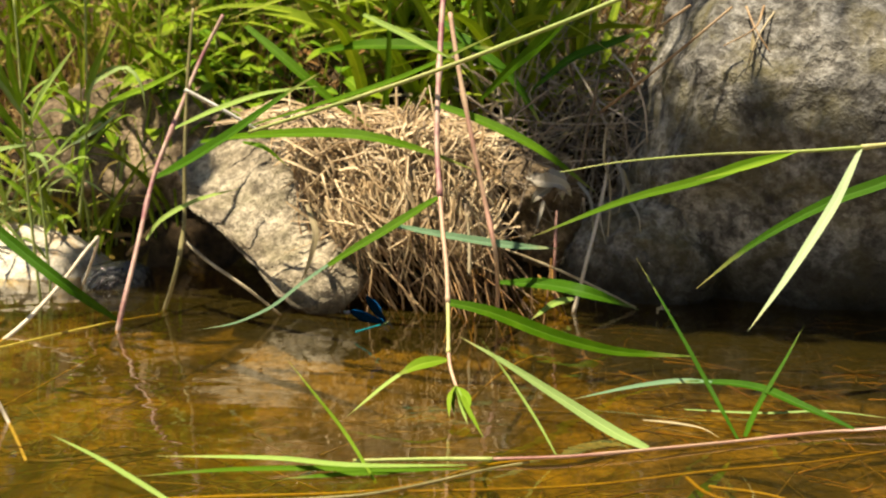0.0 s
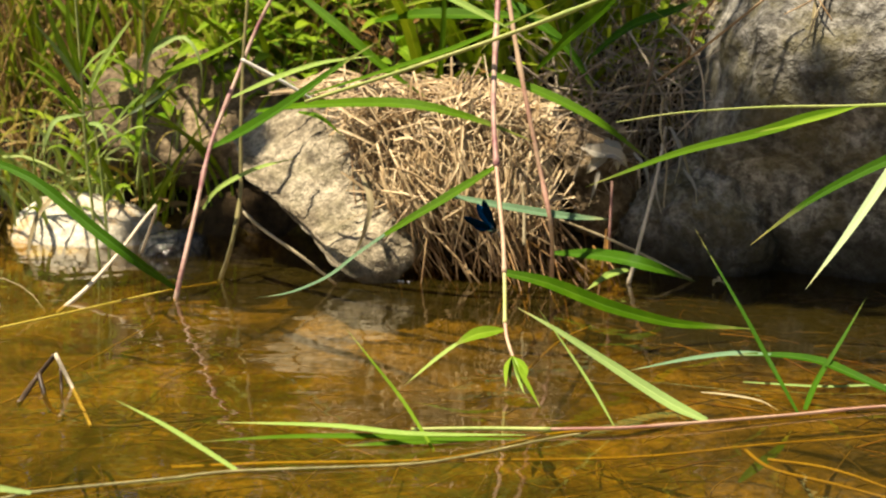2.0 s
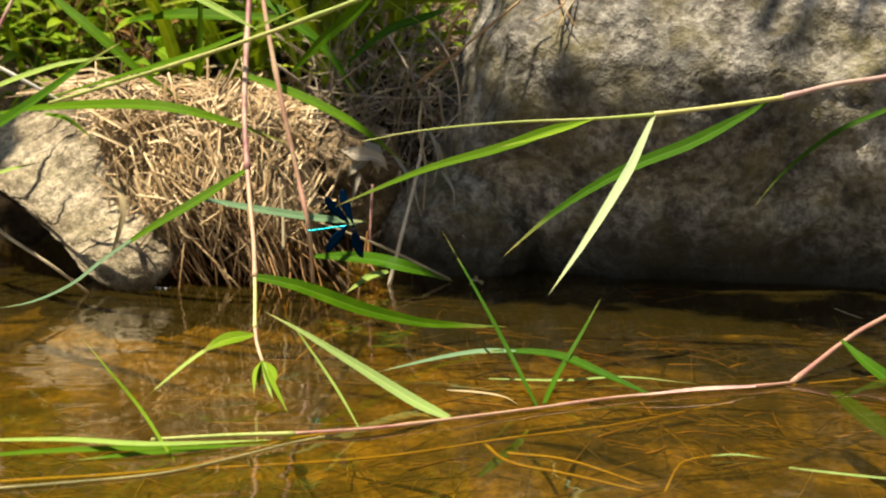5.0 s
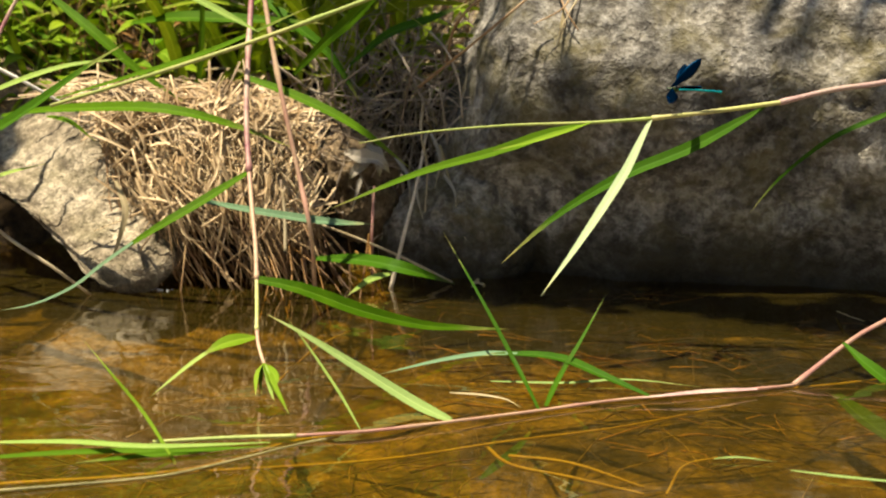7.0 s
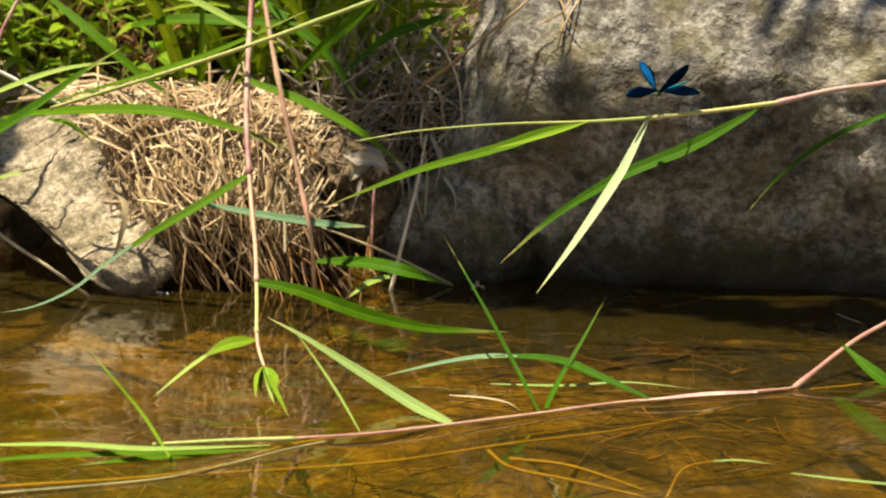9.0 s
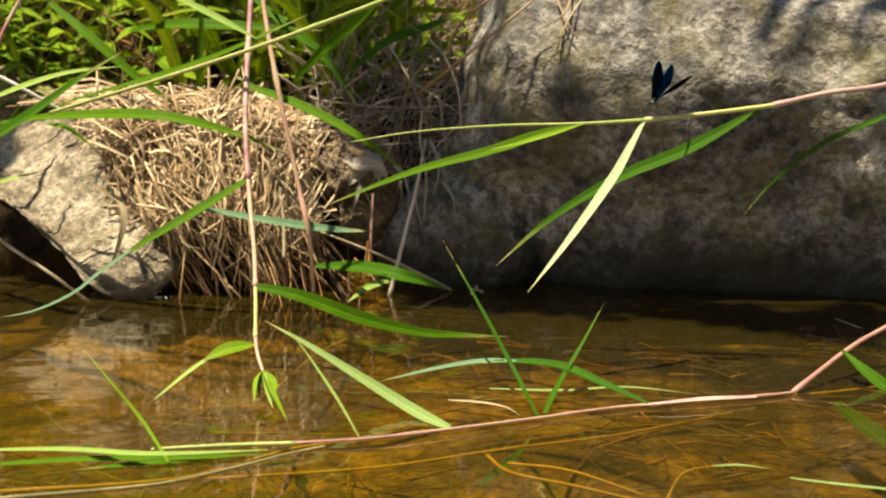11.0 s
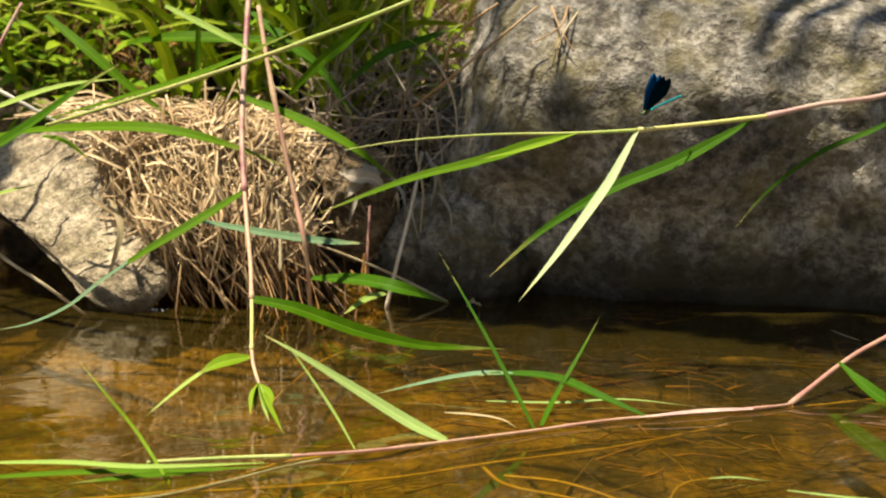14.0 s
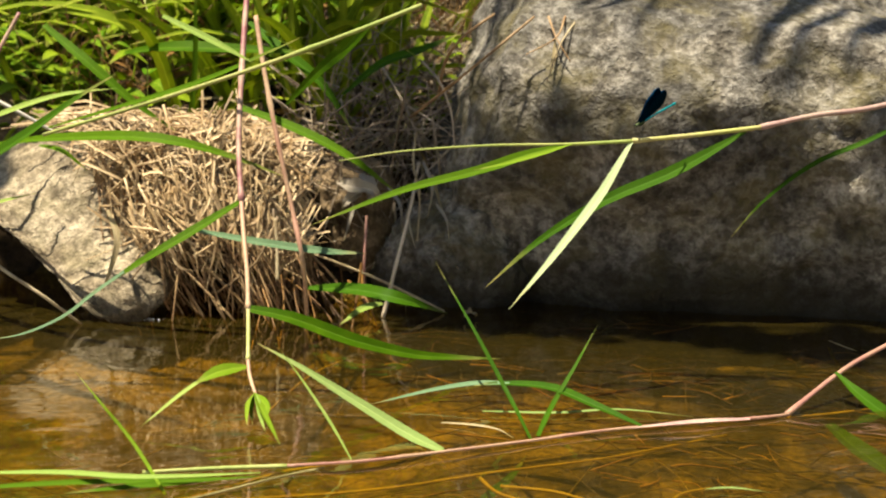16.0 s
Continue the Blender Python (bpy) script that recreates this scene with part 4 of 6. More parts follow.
    single_leaf("reed", "green leaf arching over the stones", "leaf", [(-0.2857, 1.6600, 0.2375), (-0.1932, 1.6000, 0.2647), (-0.0914, 1.5500, 0.2970), (0.0179, 1.5000, 0.3452)], 0.0090, M_LEAF, facing=(0, -0.7, 0.7), base=0.3, peak=0.6)
    # leafy grass plants at the edge of the hollow
    def grass_plant(stem, leaves, label):
        g = plant("grass_plant", label, "grass", "grass plants on the bank", at=stem[0])
        stem_part(g, stem, 0.0022, 0.0014, M_STEM_GREEN, n=24)
        for pts, w, mat in leaves:
            leaf_part(g, pts, w, mat, n=14, base=0.5, peak=0.35, facing=(0, -0.75, 0.6))
        rnd = random.Random(len(leaves) * 7 + int(stem[0][0] * 1000))
        c = spline(stem, 20)
        for k in range(6):
            q = c[4 + k * 3 - rnd.randint(0, 1)]
            sd = (1 if k % 2 else -1) * rnd.uniform(0.5, 1.1)
            d = Vector((sd, rnd.uniform(-0.5, 0.1), rnd.uniform(0.6, 1.3))).normalized() * rnd.uniform(0.05, 0.11)
            leaf_part(g, [q, q + d * 0.5, q + d * 0.85 + Vector((sd * 0.008, 0, -0.004)), q + d + Vector((sd * 0.022, -0.01, -0.022))], rnd.uniform(0.004, 0.009), M_LEAF_FRESH if k % 3 else M_LEAF_PALE, n=12, base=0.5, peak=0.35, facing=(0, -0.75, 0.6))

    grass_plant([(-0.5930, 1.7400, -0.0034), (-0.5987, 1.7400, 0.0919), (-0.6028, 1.7400, 0.1698), (-0.6031, 1.7400, 0.2691), (-0.6047, 1.7400, 0.3588), (-0.6062, 1.7400, 0.4030)],
                [([(-0.6044, 1.7400, 0.2159), (-0.6265, 1.7200, 0.2549), (-0.6639, 1.7000, 0.2855)], 0.0095, M_LEAF_FRESH), ([(-0.5935, 1.7400, 0.2387), (-0.5662, 1.7200, 0.2768), (-0.5125, 1.7000, 0.3383)], 0.0115, M_LEAF_PALE), ([(-0.6007, 1.7400, 0.2083), (-0.6215, 1.7000, 0.2035), (-0.6302, 1.6900, 0.1893), (-0.6440, 1.6900, 0.1554)], 0.0090, M_LEAF_SILVER),
                 ([(-0.5973, 1.7400, 0.1967), (-0.5691, 1.7100, 0.1937), (-0.5544, 1.7000, 0.1675)], 0.0075, M_LEAF_SILVER), ([(-0.6035, 1.7400, 0.2615), (-0.6074, 1.7200, 0.3142), (-0.5980, 1.7000, 0.3720)], 0.0100, M_LEAF_FRESH), ([(-0.6027, 1.7400, 0.2464), (-0.6243, 1.7200, 0.2922), (-0.6492, 1.7000, 0.3330)], 0.0070, M_LEAF_SILVER), ([(-0.6015, 1.7400, 0.2691), (-0.5832, 1.7300, 0.3214), (-0.5611, 1.7200, 0.3794)], 0.0080, M_LEAF_FRESH)], "upright grass plant with broad pale green leaves")
    grass_plant([(-0.5858, 1.7600, 0.0009), (-0.5893, 1.7600, 0.0971), (-0.5956, 1.7600, 0.1836), (-0.6021, 1.7600, 0.2455)],
                [([(-0.5989, 1.7600, 0.2301), (-0.6209, 1.7500, 0.2766), (-0.6381, 1.7400, 0.3296), (-0.6469, 1.7300, 0.3813)], 0.0100, M_LEAF_FRESH), ([(-0.5973, 1.7600, 0.2147), (-0.6156, 1.7500, 0.2269), (-0.6340, 1.7400, 0.2618), (-0.6587, 1.7300, 0.2909)], 0.0075, M_LEAF_FRESH)], "upright grass plant with narrow green leaves")
    grass_plant([(-0.5490, 1.7800, 0.1028), (-0.5396, 1.7800, 0.1663), (-0.5302, 1.7800, 0.2520), (-0.5273, 1.7800, 0.3587), (-0.5261, 1.7800, 0.4036)],
                [([(-0.5298, 1.7800, 0.2443), (-0.5162, 1.7600, 0.2830), (-0.4898, 1.7400, 0.2980), (-0.4566, 1.7200, 0.3088), (-0.4356, 1.7100, 0.2869), (-0.4307, 1.7100, 0.2504)], 0.0085, M_LEAF_SILVER), ([(-0.5312, 1.7800, 0.2674), (-0.5101, 1.7700, 0.3131), (-0.4705, 1.7500, 0.3716)], 0.0130, M_LEAF_FRESH), ([(-0.5376, 1.7800, 0.2133), (-0.5393, 1.7700, 0.1750), (-0.5443, 1.7600, 0.1353)], 0.0095, M_LEAF_FRESH), ([(-0.5331, 1.7800, 0.2055), (-0.5182, 1.7700, 0.2138), (-0.4967, 1.7600, 0.2358)], 0.0065, M_LEAF_FRESH),
                 ([(-0.5373, 1.7800, 0.2210), (-0.4864, 1.7500, 0.2604), (-0.4230, 1.7200, 0.2866), (-0.3686, 1.7000, 0.3114)], 0.0150, M_LEAF_FRESH)], "upright grass plant with bending green leaves")
    grass_plant([(-0.5246, 1.8200, 0.2346), (-0.5609, 1.8000, 0.2042), (-0.6045, 1.7900, 0.1732), (-0.6307, 1.7800, 0.1566)], [([(-0.5609, 1.8000, 0.2042), (-0.5157, 1.7900, 0.2282), (-0.4793, 1.7800, 0.2594)], 0.0070, M_LEAF_YELLOW)], "yellowing bent grass plant")
    # leaves over the bank above the dry grass
    single_leaf("reed", "bright yellow-green leaf slanting down to the dry grass", "leaf", [(-0.3122, 1.7800, 0.3626), (-0.2535, 1.7400, 0.3173), (-0.1925, 1.7200, 0.2665), (-0.1344, 1.7200, 0.2267)], 0.0150, M_LEAF, base=0.5, peak=0.4, facing=(0, -0.7, 0.7))
    single_leaf("reed", "broad bright green leaf lying along the bank", "leaf", [(-0.2309, 1.9000, 0.3301), (-0.1644, 1.8600, 0.3382), (-0.0719, 1.8400, 0.3370), (0.0349, 1.8400, 0.3334)], 0.0220, M_LEAF, base=0.4, peak=0.4, facing=(0, -0.7, 0.7))
    single_leaf("reed", "dark green leaf drooping behind the stalks", "leaf", [(-0.0593, 1.9000, 0.3759), (-0.0115, 1.8600, 0.3368), (0.0425, 1.8400, 0.2914), (0.0845, 1.8200, 0.2270)], 0.0180, M_LEAF_DARK, base=0.4, peak=0.4, facing=(0, -0.7, 0.7))
    single_leaf("reed", "dark green leaf arching beside the boulder", "leaf", [(0.0712, 1.8400, 0.2779), (0.1242, 1.8200, 0.3205), (0.1779, 1.8200, 0.3401), (0.2318, 1.8200, 0.3636)], 0.0170, M_LEAF_DARK, base=0.3, peak=0.5, facing=(0, -0.7, 0.7))
    single_leaf("reed", "narrow upright green blade on the bank", "leaf", [(-0.1333, 1.8200, 0.2479), (-0.1268, 1.8200, 0.3193), (-0.1249, 1.8200, 0.3861), (-0.1248, 1.8200, 0.4301)], 0.0080, M_LEAF, base=0.9, facing=(0.2, -0.9, 0.2))
    single_leaf("reed", "thin curved green leaf over the stone", "leaf", [(-0.3008, 1.6800, 0.2152), (-0.2702, 1.6600, 0.2099), (-0.2412, 1.6600, 0.1869)], 0.0075, M_LEAF, facing=(0, -0.7, 0.7))
    # plants in the shallows by the pale stone
    single_leaf("reed", "broad dark green blade slanting into the water", "leaf", [(-0.4436, 1.5959, 0.0040), (-0.4714, 1.5300, 0.0528), (-0.5292, 1.5400, 0.0942), (-0.6023, 1.5600, 0.1447), (-0.6963, 1.6000, 0.1680), (-0.7742, 1.6200, 0.1804)], 0.0145, M_LEAF_DARK, peak=0.35, base=0.35, facing=(-0.2, -0.8, 0.5))
    single_stem("dry_reed", "bare pale dead stem standing in the water", "dry stem", [(-0.6245, 1.5082, -0.0100), (-0.6436, 1.5000, 0.0433), (-0.6596, 1.5000, 0.0977), (-0.6691, 1.5100, 0.1503), (-0.6662, 1.5300, 0.2055)], 0.0026, 0.0034, M_STEM_PALE, n=40, knots=(0.7,))
    r = plant("dry_stick", "forked dead stick leaning out of the water", "stick", at=(-0.5553, 1.5069, -0.0060))
    stem_part(r, [(-0.5551, 1.5010, -0.0060), (-0.5408, 1.5600, 0.0119), (-0.5197, 1.6200, 0.0452), (-0.5052, 1.6600, 0.0741), (-0.4906, 1.6800, 0.0952)], 0.0028, 0.0022, M_STEM_PALE, name="branch")
    stem_part(r, [(-0.4906, 1.6800, 0.0952), (-0.4944, 1.6800, 0.0786), (-0.5200, 1.7000, 0.0291)], 0.0022, 0.0016, M_STEM_PALE, name="branch")
    single_leaf("dry_straw", "curved dry blade arching over the water", "dry leaf", [(-0.7914, 1.4617, 0.0040), (-0.7373, 1.4443, 0.0200), (-0.6776, 1.4533, 0.0400), (-0.6226, 1.4845, 0.0400), (-0.5891, 1.5015, 0.0200), (-0.5554, 1.4726, -0.0020)], 0.0032, M_DRY)
    single_leaf("grass_shoot", "short green blade standing in the water", "grass blade", [(-0.5219, 1.2058, -0.0030), (-0.5790, 1.2900, 0.0103), (-0.6024, 1.3100, 0.0344), (-0.6275, 1.3300, 0.0593)], 0.0052, M_LEAF_DARK, base=0.9, facing=(0.3, -0.9, 0.2))
    r = plant("dead_twig", "dark broken twig with a pale split end in the water", "twig", at=(-0.3873, 1.1132, -0.0040))
    stem_part(r, [(-0.3655, 1.1023, -0.0020), (-0.4111, 1.1900, -0.0064), (-0.4329, 1.2000, 0.0306)], 0.0014, 0.0020, M_STEM_PALE, name="branch", label="pale split end")
    stem_part(r, [(-0.4329, 1.2000, 0.0295), (-0.4511, 1.2000, 0.0081), (-0.4490, 1.1549, -0.0020)], 0.0020, 0.0026, M_TWIG, name="branch")
    stem_part(r, [(-0.4492, 1.2000, 0.0119), (-0.4365, 1.1800, -0.0015), (-0.4140, 1.1377, -0.0030)], 0.0022, 0.0014, M_TWIG, name="branch")
    stem_part(r, [(-0.4288, 1.2000, 0.0168), (-0.4249, 1.1900, -0.0015), (-0.3963, 1.1197, -0.0030)], 0.0014, 0.0012, M_TWIG, name="branch")
    stem_part(r, [(-0.3676, 1.1080, -0.0040), (-0.3402, 1.1052, -0.0030), (-0.2970, 1.1233, -0.0040), (-0.2645, 1.1496, -0.0080)], 0.0018, 0.0012, M_TWIG, name="branch")
    rnd = random.Random(17)
    s = Soup()
    a, b = Vector((-0.4031, 1.1549, -0.0030)), Vector((-0.2487, 1.1244, -0.0040))
    for i in range(70):
        p = a.lerp(b, rnd.random()) + Vector((rnd.gauss(0, 0.012), rnd.gauss(0, 0.010), rnd.uniform(-0.010, 0.002)))
        g = rnd.gauss(-0.2, 0.8)
        d = Vector((cos(g), sin(g), rnd.gauss(0, 0.08))) * rnd.uniform(0.006, 0.026)
        s.stem([p - d, p + Vector((0, rnd.gauss(0, 0.003), 0.001)), p + d], rnd.uniform(0.0004, 0.0011), 0.0004, n=4, sides=4)
    tagged(new("rotting_weed", s.mesh("rotting_weed", M_TWIG)), "dark rotting weed floating round the dead twig", "weed", kind="stuff")


build_edge_plants()


# ---------------------------------------------------------------- dead leaves and twigs by the boulder, grass leaning over it
def build_boulder_edge():
    s = Soup()
    for pts, w in (([(0.0623, 1.8000, 0.1610), (0.0841, 1.7700, 0.1563), (0.1062, 1.7600, 0.1536), (0.1214, 1.7600, 0.1370)], 0.024), ([(0.0930, 1.8000, 0.1711), (0.1055, 1.7750, 0.1559), (0.1081, 1.7650, 0.1319)], 0.020), ([(0.0959, 1.7800, 0.1515), (0.0781, 1.7700, 0.1411), (0.0675, 1.7700, 0.1282)], 0.016)):
        s.leaf(pts, w, facing=(0.1, -0.8, 0.5), fold=0.6, base=0.2, peak=0.45, wave=0.06, n=18)
    tagged(new("dead_leaf", s.mesh("dead_leaf", M_DRY_GREY)), "curled grey-brown dead leaf among the stalks", "dead leaf")
    g = "twigs beside the boulder"
    single_stem("twig", "bent brown twig beside the boulder", "twig", [(0.1997, 1.8000, 0.2800), (0.1990, 1.7200, 0.3244), (0.2185, 1.6900, 0.3556), (0.2556, 1.6800, 0.3834)], 0.0024, 0.0016, M_STEM_RUST, g)
    single_stem("twig", "thin brown twig slanting over the boulder's edge", "twig", [(0.1616, 1.8000, 0.2494), (0.1957, 1.7000, 0.2875), (0.2396, 1.6600, 0.3278), (0.3017, 1.6600, 0.3799)], 0.0022, 0.0015, M_STEM_RUST, g)
    single_stem("twig", "thin grey twig beside the boulder", "twig", [(0.1292, 1.9000, 0.3172), (0.1611, 1.8400, 0.2556), (0.1775, 1.8000, 0.2037)], 0.0016, 0.0012, M_DEAD, g)
    single_stem("twig", "pale twig leaning by the boulder", "twig", [(0.1695, 1.8000, 0.2304), (0.1642, 1.7800, 0.1898), (0.1712, 1.7600, 0.1461), (0.1669, 1.7400, 0.0880)], 0.0022, 0.0010, M_STEM_TAN, g)
    single_leaf("dry_straw", "white dry blade hanging on the boulder", "dry leaf", [(0.3406, 1.7000, 0.3614), (0.3290, 1.6650, 0.3326), (0.3175, 1.6400, 0.3035)], 0.0085, M_DRY, facing=(0.2, -0.9, 0.3))
    single_stem("twig", "pale dry twig bending beside the boulder", "twig", [(0.1781, 1.8200, 0.3250), (0.1928, 1.7400, 0.2992), (0.2072, 1.7200, 0.2600), (0.2111, 1.7100, 0.2135)], 0.0018, 0.0012, M_DEAD, g)
    for k, pts in enumerate(([(0.3676, 1.7000, 0.3829), (0.3342, 1.6550, 0.3462), (0.3145, 1.6350, 0.3007)], [(0.3276, 1.7000, 0.3822), (0.3308, 1.6600, 0.3531), (0.3454, 1.6450, 0.3257)], [(0.3494, 1.7000, 0.3826), (0.3294, 1.6600, 0.3544), (0.2905, 1.6500, 0.3332)])):
        single_stem("dry_straw", "brown dry straw lying on top of the boulder", "dry straw", pts, 0.0016, 0.0008, M_STEM_RUST if k else M_STEM_TAN, "straws on the boulder")
    single_stem("dry_reed", "white dry stalk lying on the stones", "dry stem", [(-0.3669, 1.6600, 0.2818), (-0.3228, 1.6600, 0.2584), (-0.2771, 1.6700, 0.2302)], 0.0026, 0.0018, M_STEM_WHITE)
    for pts in ([(0.1308, 1.7900, 0.1544), (0.1433, 1.7500, 0.1336), (0.1469, 1.7350, 0.0948)], [(0.1772, 1.7800, 0.1899), (0.1849, 1.7400, 0.1595), (0.1791, 1.7300, 0.1209)], [(0.1930, 1.7500, 0.1359), (0.2027, 1.7200, 0.1162), (0.2061, 1.7150, 0.0952)], [(0.0842, 1.7700, 0.1313), (0.0772, 1.7450, 0.1191), (0.0695, 1.7350, 0.0890)], [(0.1606, 1.7600, 0.1461), (0.1534, 1.7350, 0.1173), (0.1626, 1.7250, 0.0812)]):
        single_leaf("dry_straw", "grey-brown dead blade drooping by the boulder", "dry leaf", pts, 0.0075, M_DRY_GREY, "dead blades by the boulder", facing=(0.1, -0.9, 0.4), twist=1.1, fold=0.5, n=16)
    single_leaf("dry_straw", "curled dry blade hanging by the boulder", "dry leaf", [(0.1897, 1.7800, 0.1731), (0.1960, 1.7500, 0.1397), (0.2109, 1.7300, 0.0984)], 0.0075, M_DRY, facing=(0.2, -0.9, 0.3), twist=1.5)
    single_leaf("dry_straw", "long dry blade curling down the stone", "dry leaf", [(-0.2187, 1.6600, 0.1388), (-0.2052, 1.6400, 0.1069), (-0.2137, 1.6350, 0.0698), (-0.2246, 1.6350, 0.0421)], 0.0085, M_DRY, facing=(-0.2, -0.9, 0.3), twist=0.8)
    # froth where the stone meets the water
    rnd = random.Random(5)
    s = Soup()
    for i in range(26):
        c = Vector((-0.1874, 1.6804, 0.0000)) + Vector((rnd.gauss(0, 0.012), rnd.gauss(-0.012, 0.004), 0.0005))
        r = rnd.uniform(0.0008, 0.0024)
        a = len(s.v)
        for j in range(5):
            for k in range(8):
                th, ph = pi / 2 * j / 4, 2 * pi * k / 8
                s.v.append(c + Vector((r * cos(th) * cos(ph), r * cos(th) * sin(ph), r * sin(th))))
        for j in range(4):
            for k in range(8):
                s.face((a + j * 8 + k, a + j * 8 + (k + 1) % 8, a + j * 8 + 8 + (k + 1) % 8, a + j * 8 + 8 + k), ((0, 0),) * 4)
    tagged(new("froth", s.mesh("froth", M_FROTH)), "small white bubbles where the stone meets the water", "bubbles", kind="stuff")
    single_leaf("floating_straw", "brown scrap of leaf floating by the boulder", "dead leaf", [(0.6310, 1.4946, 0.0040), (0.6187, 1.4330, 0.0120), (0.6430, 1.4473, 0.0030)], 0.0045, M_DRY, wave=0.1)
    single_leaf("floating_straw", "small tan scrap of leaf by the boulder", "dead leaf", [(0.2187, 1.6465, 0.0060), (0.2252, 1.6419, 0.0120), (0.2366, 1.6552, 0.0040)], 0.012, M_DRY, wave=0.2)


build_boulder_edge()


# ---------------------------------------------------------------- unseen branches over the stream, added to shade the boulder and the hollow
def shade_canopy(foot, line, thick, beds, rnd, blades=0):
    """A limb with leaves, out of view and added for its shade; each bed (x0, x1, y0, y1, slant, leaves) is a stretch of
    ground over which leaves hang, 2.2 m up towards the sun.
    """
    b = plant("overhanging_branch", "unseen leafy branch added to cast shade below", "branch", at=foot)
    stem_part(b, [foot] + line, thick, 0.004, M_TWIG, name="limb", n=60)
    rise = SUN_TO * (2.2 / SUN_TO.z) - b.location
    s = Soup()
    for x0, x1, y0, y1, slant, count in beds:
        for i in range(count):
            x, y = rnd.uniform(x0, x1), rnd.uniform(y0, y1)
            y += slant * min(max(x - 0.2, 0), 0.42) + 0.02 * sin(x * 19) + 0.015 * sin(x * 47 + 1) + rnd.gauss(0, 0.012)
            p = Vector((x, y, rnd.uniform(-0.05, 0.05))) + rise
            d = Vector((rnd.gauss(0.3, 0.8), rnd.gauss(0.2, 0.8), rnd.gauss(-0.2, 0.3))).normalized() * rnd.uniform(0.04, 0.075)
            s.leaf([p - d * 0.5, p, p + d * 0.5], d.length * 0.5, facing=(-0.2, -0.2, 0.95), n=5, base=0.2, peak=0.4)
    # long blades placed only to throw streaked shade on the boulder's top
    for i in range(blades):
        x = 0.26 + 0.045 * i + rnd.uniform(-0.03, 0.03)
        p = Vector((x, 1.82 - 0.45 * min(x - 0.2, 0.42) + rnd.uniform(-0.03, 0.12), 0.02)) + rise
        d = Vector((0.18 + 0.08 * rnd.random(), 0.17, 0.02)) * rnd.uniform(0.8, 1.6)
        s.leaf([p, p + d * 0.5 + Vector((0, 0, 0.02)), p + d], rnd.uniform(0.018, 0.040), facing=(0.1, -0.2, 0.95), n=9, base=0.4, peak=0.4)
    under(new("foliage", s.mesh("foliage", M_HERB)), b)


def build_shade_branches():
    """Unseen limbs over the stream, added to shade the boulder's front, the gap beside it and the hollow."""
    rnd = random.Random(31)
    shade_canopy((2.1, 3.1, ground_height(2.1, 3.1) - 0.02), [(1.9, 2.4, 1.5), (1.0, 1.35, 2.3), (0.3, 1.25, 2.25), (-0.15, 1.3, 2.2), (-0.42, 1.6, 2.2)], 0.016,
           ((0.15, 1.25, 1.625, 1.738, -0.45, 900), (0.125, 0.31, 1.70, 2.10, 0, 330)), rnd, 20)
    shade_canopy((-2.2, 3.1, ground_height(-2.2, 3.1) - 0.02), [(-2.0, 2.4, 1.5), (-1.6, 1.8, 2.2), (-1.1, 1.65, 2.2)], 0.011,
           ((-0.60, -0.36, 1.86, 2.02, 0, 120), (-0.43, -0.22, 1.98, 2.11, 0, 230), (-0.56, -0.35, 1.85, 2.02, 0, 200)), rnd)


build_shade_branches()


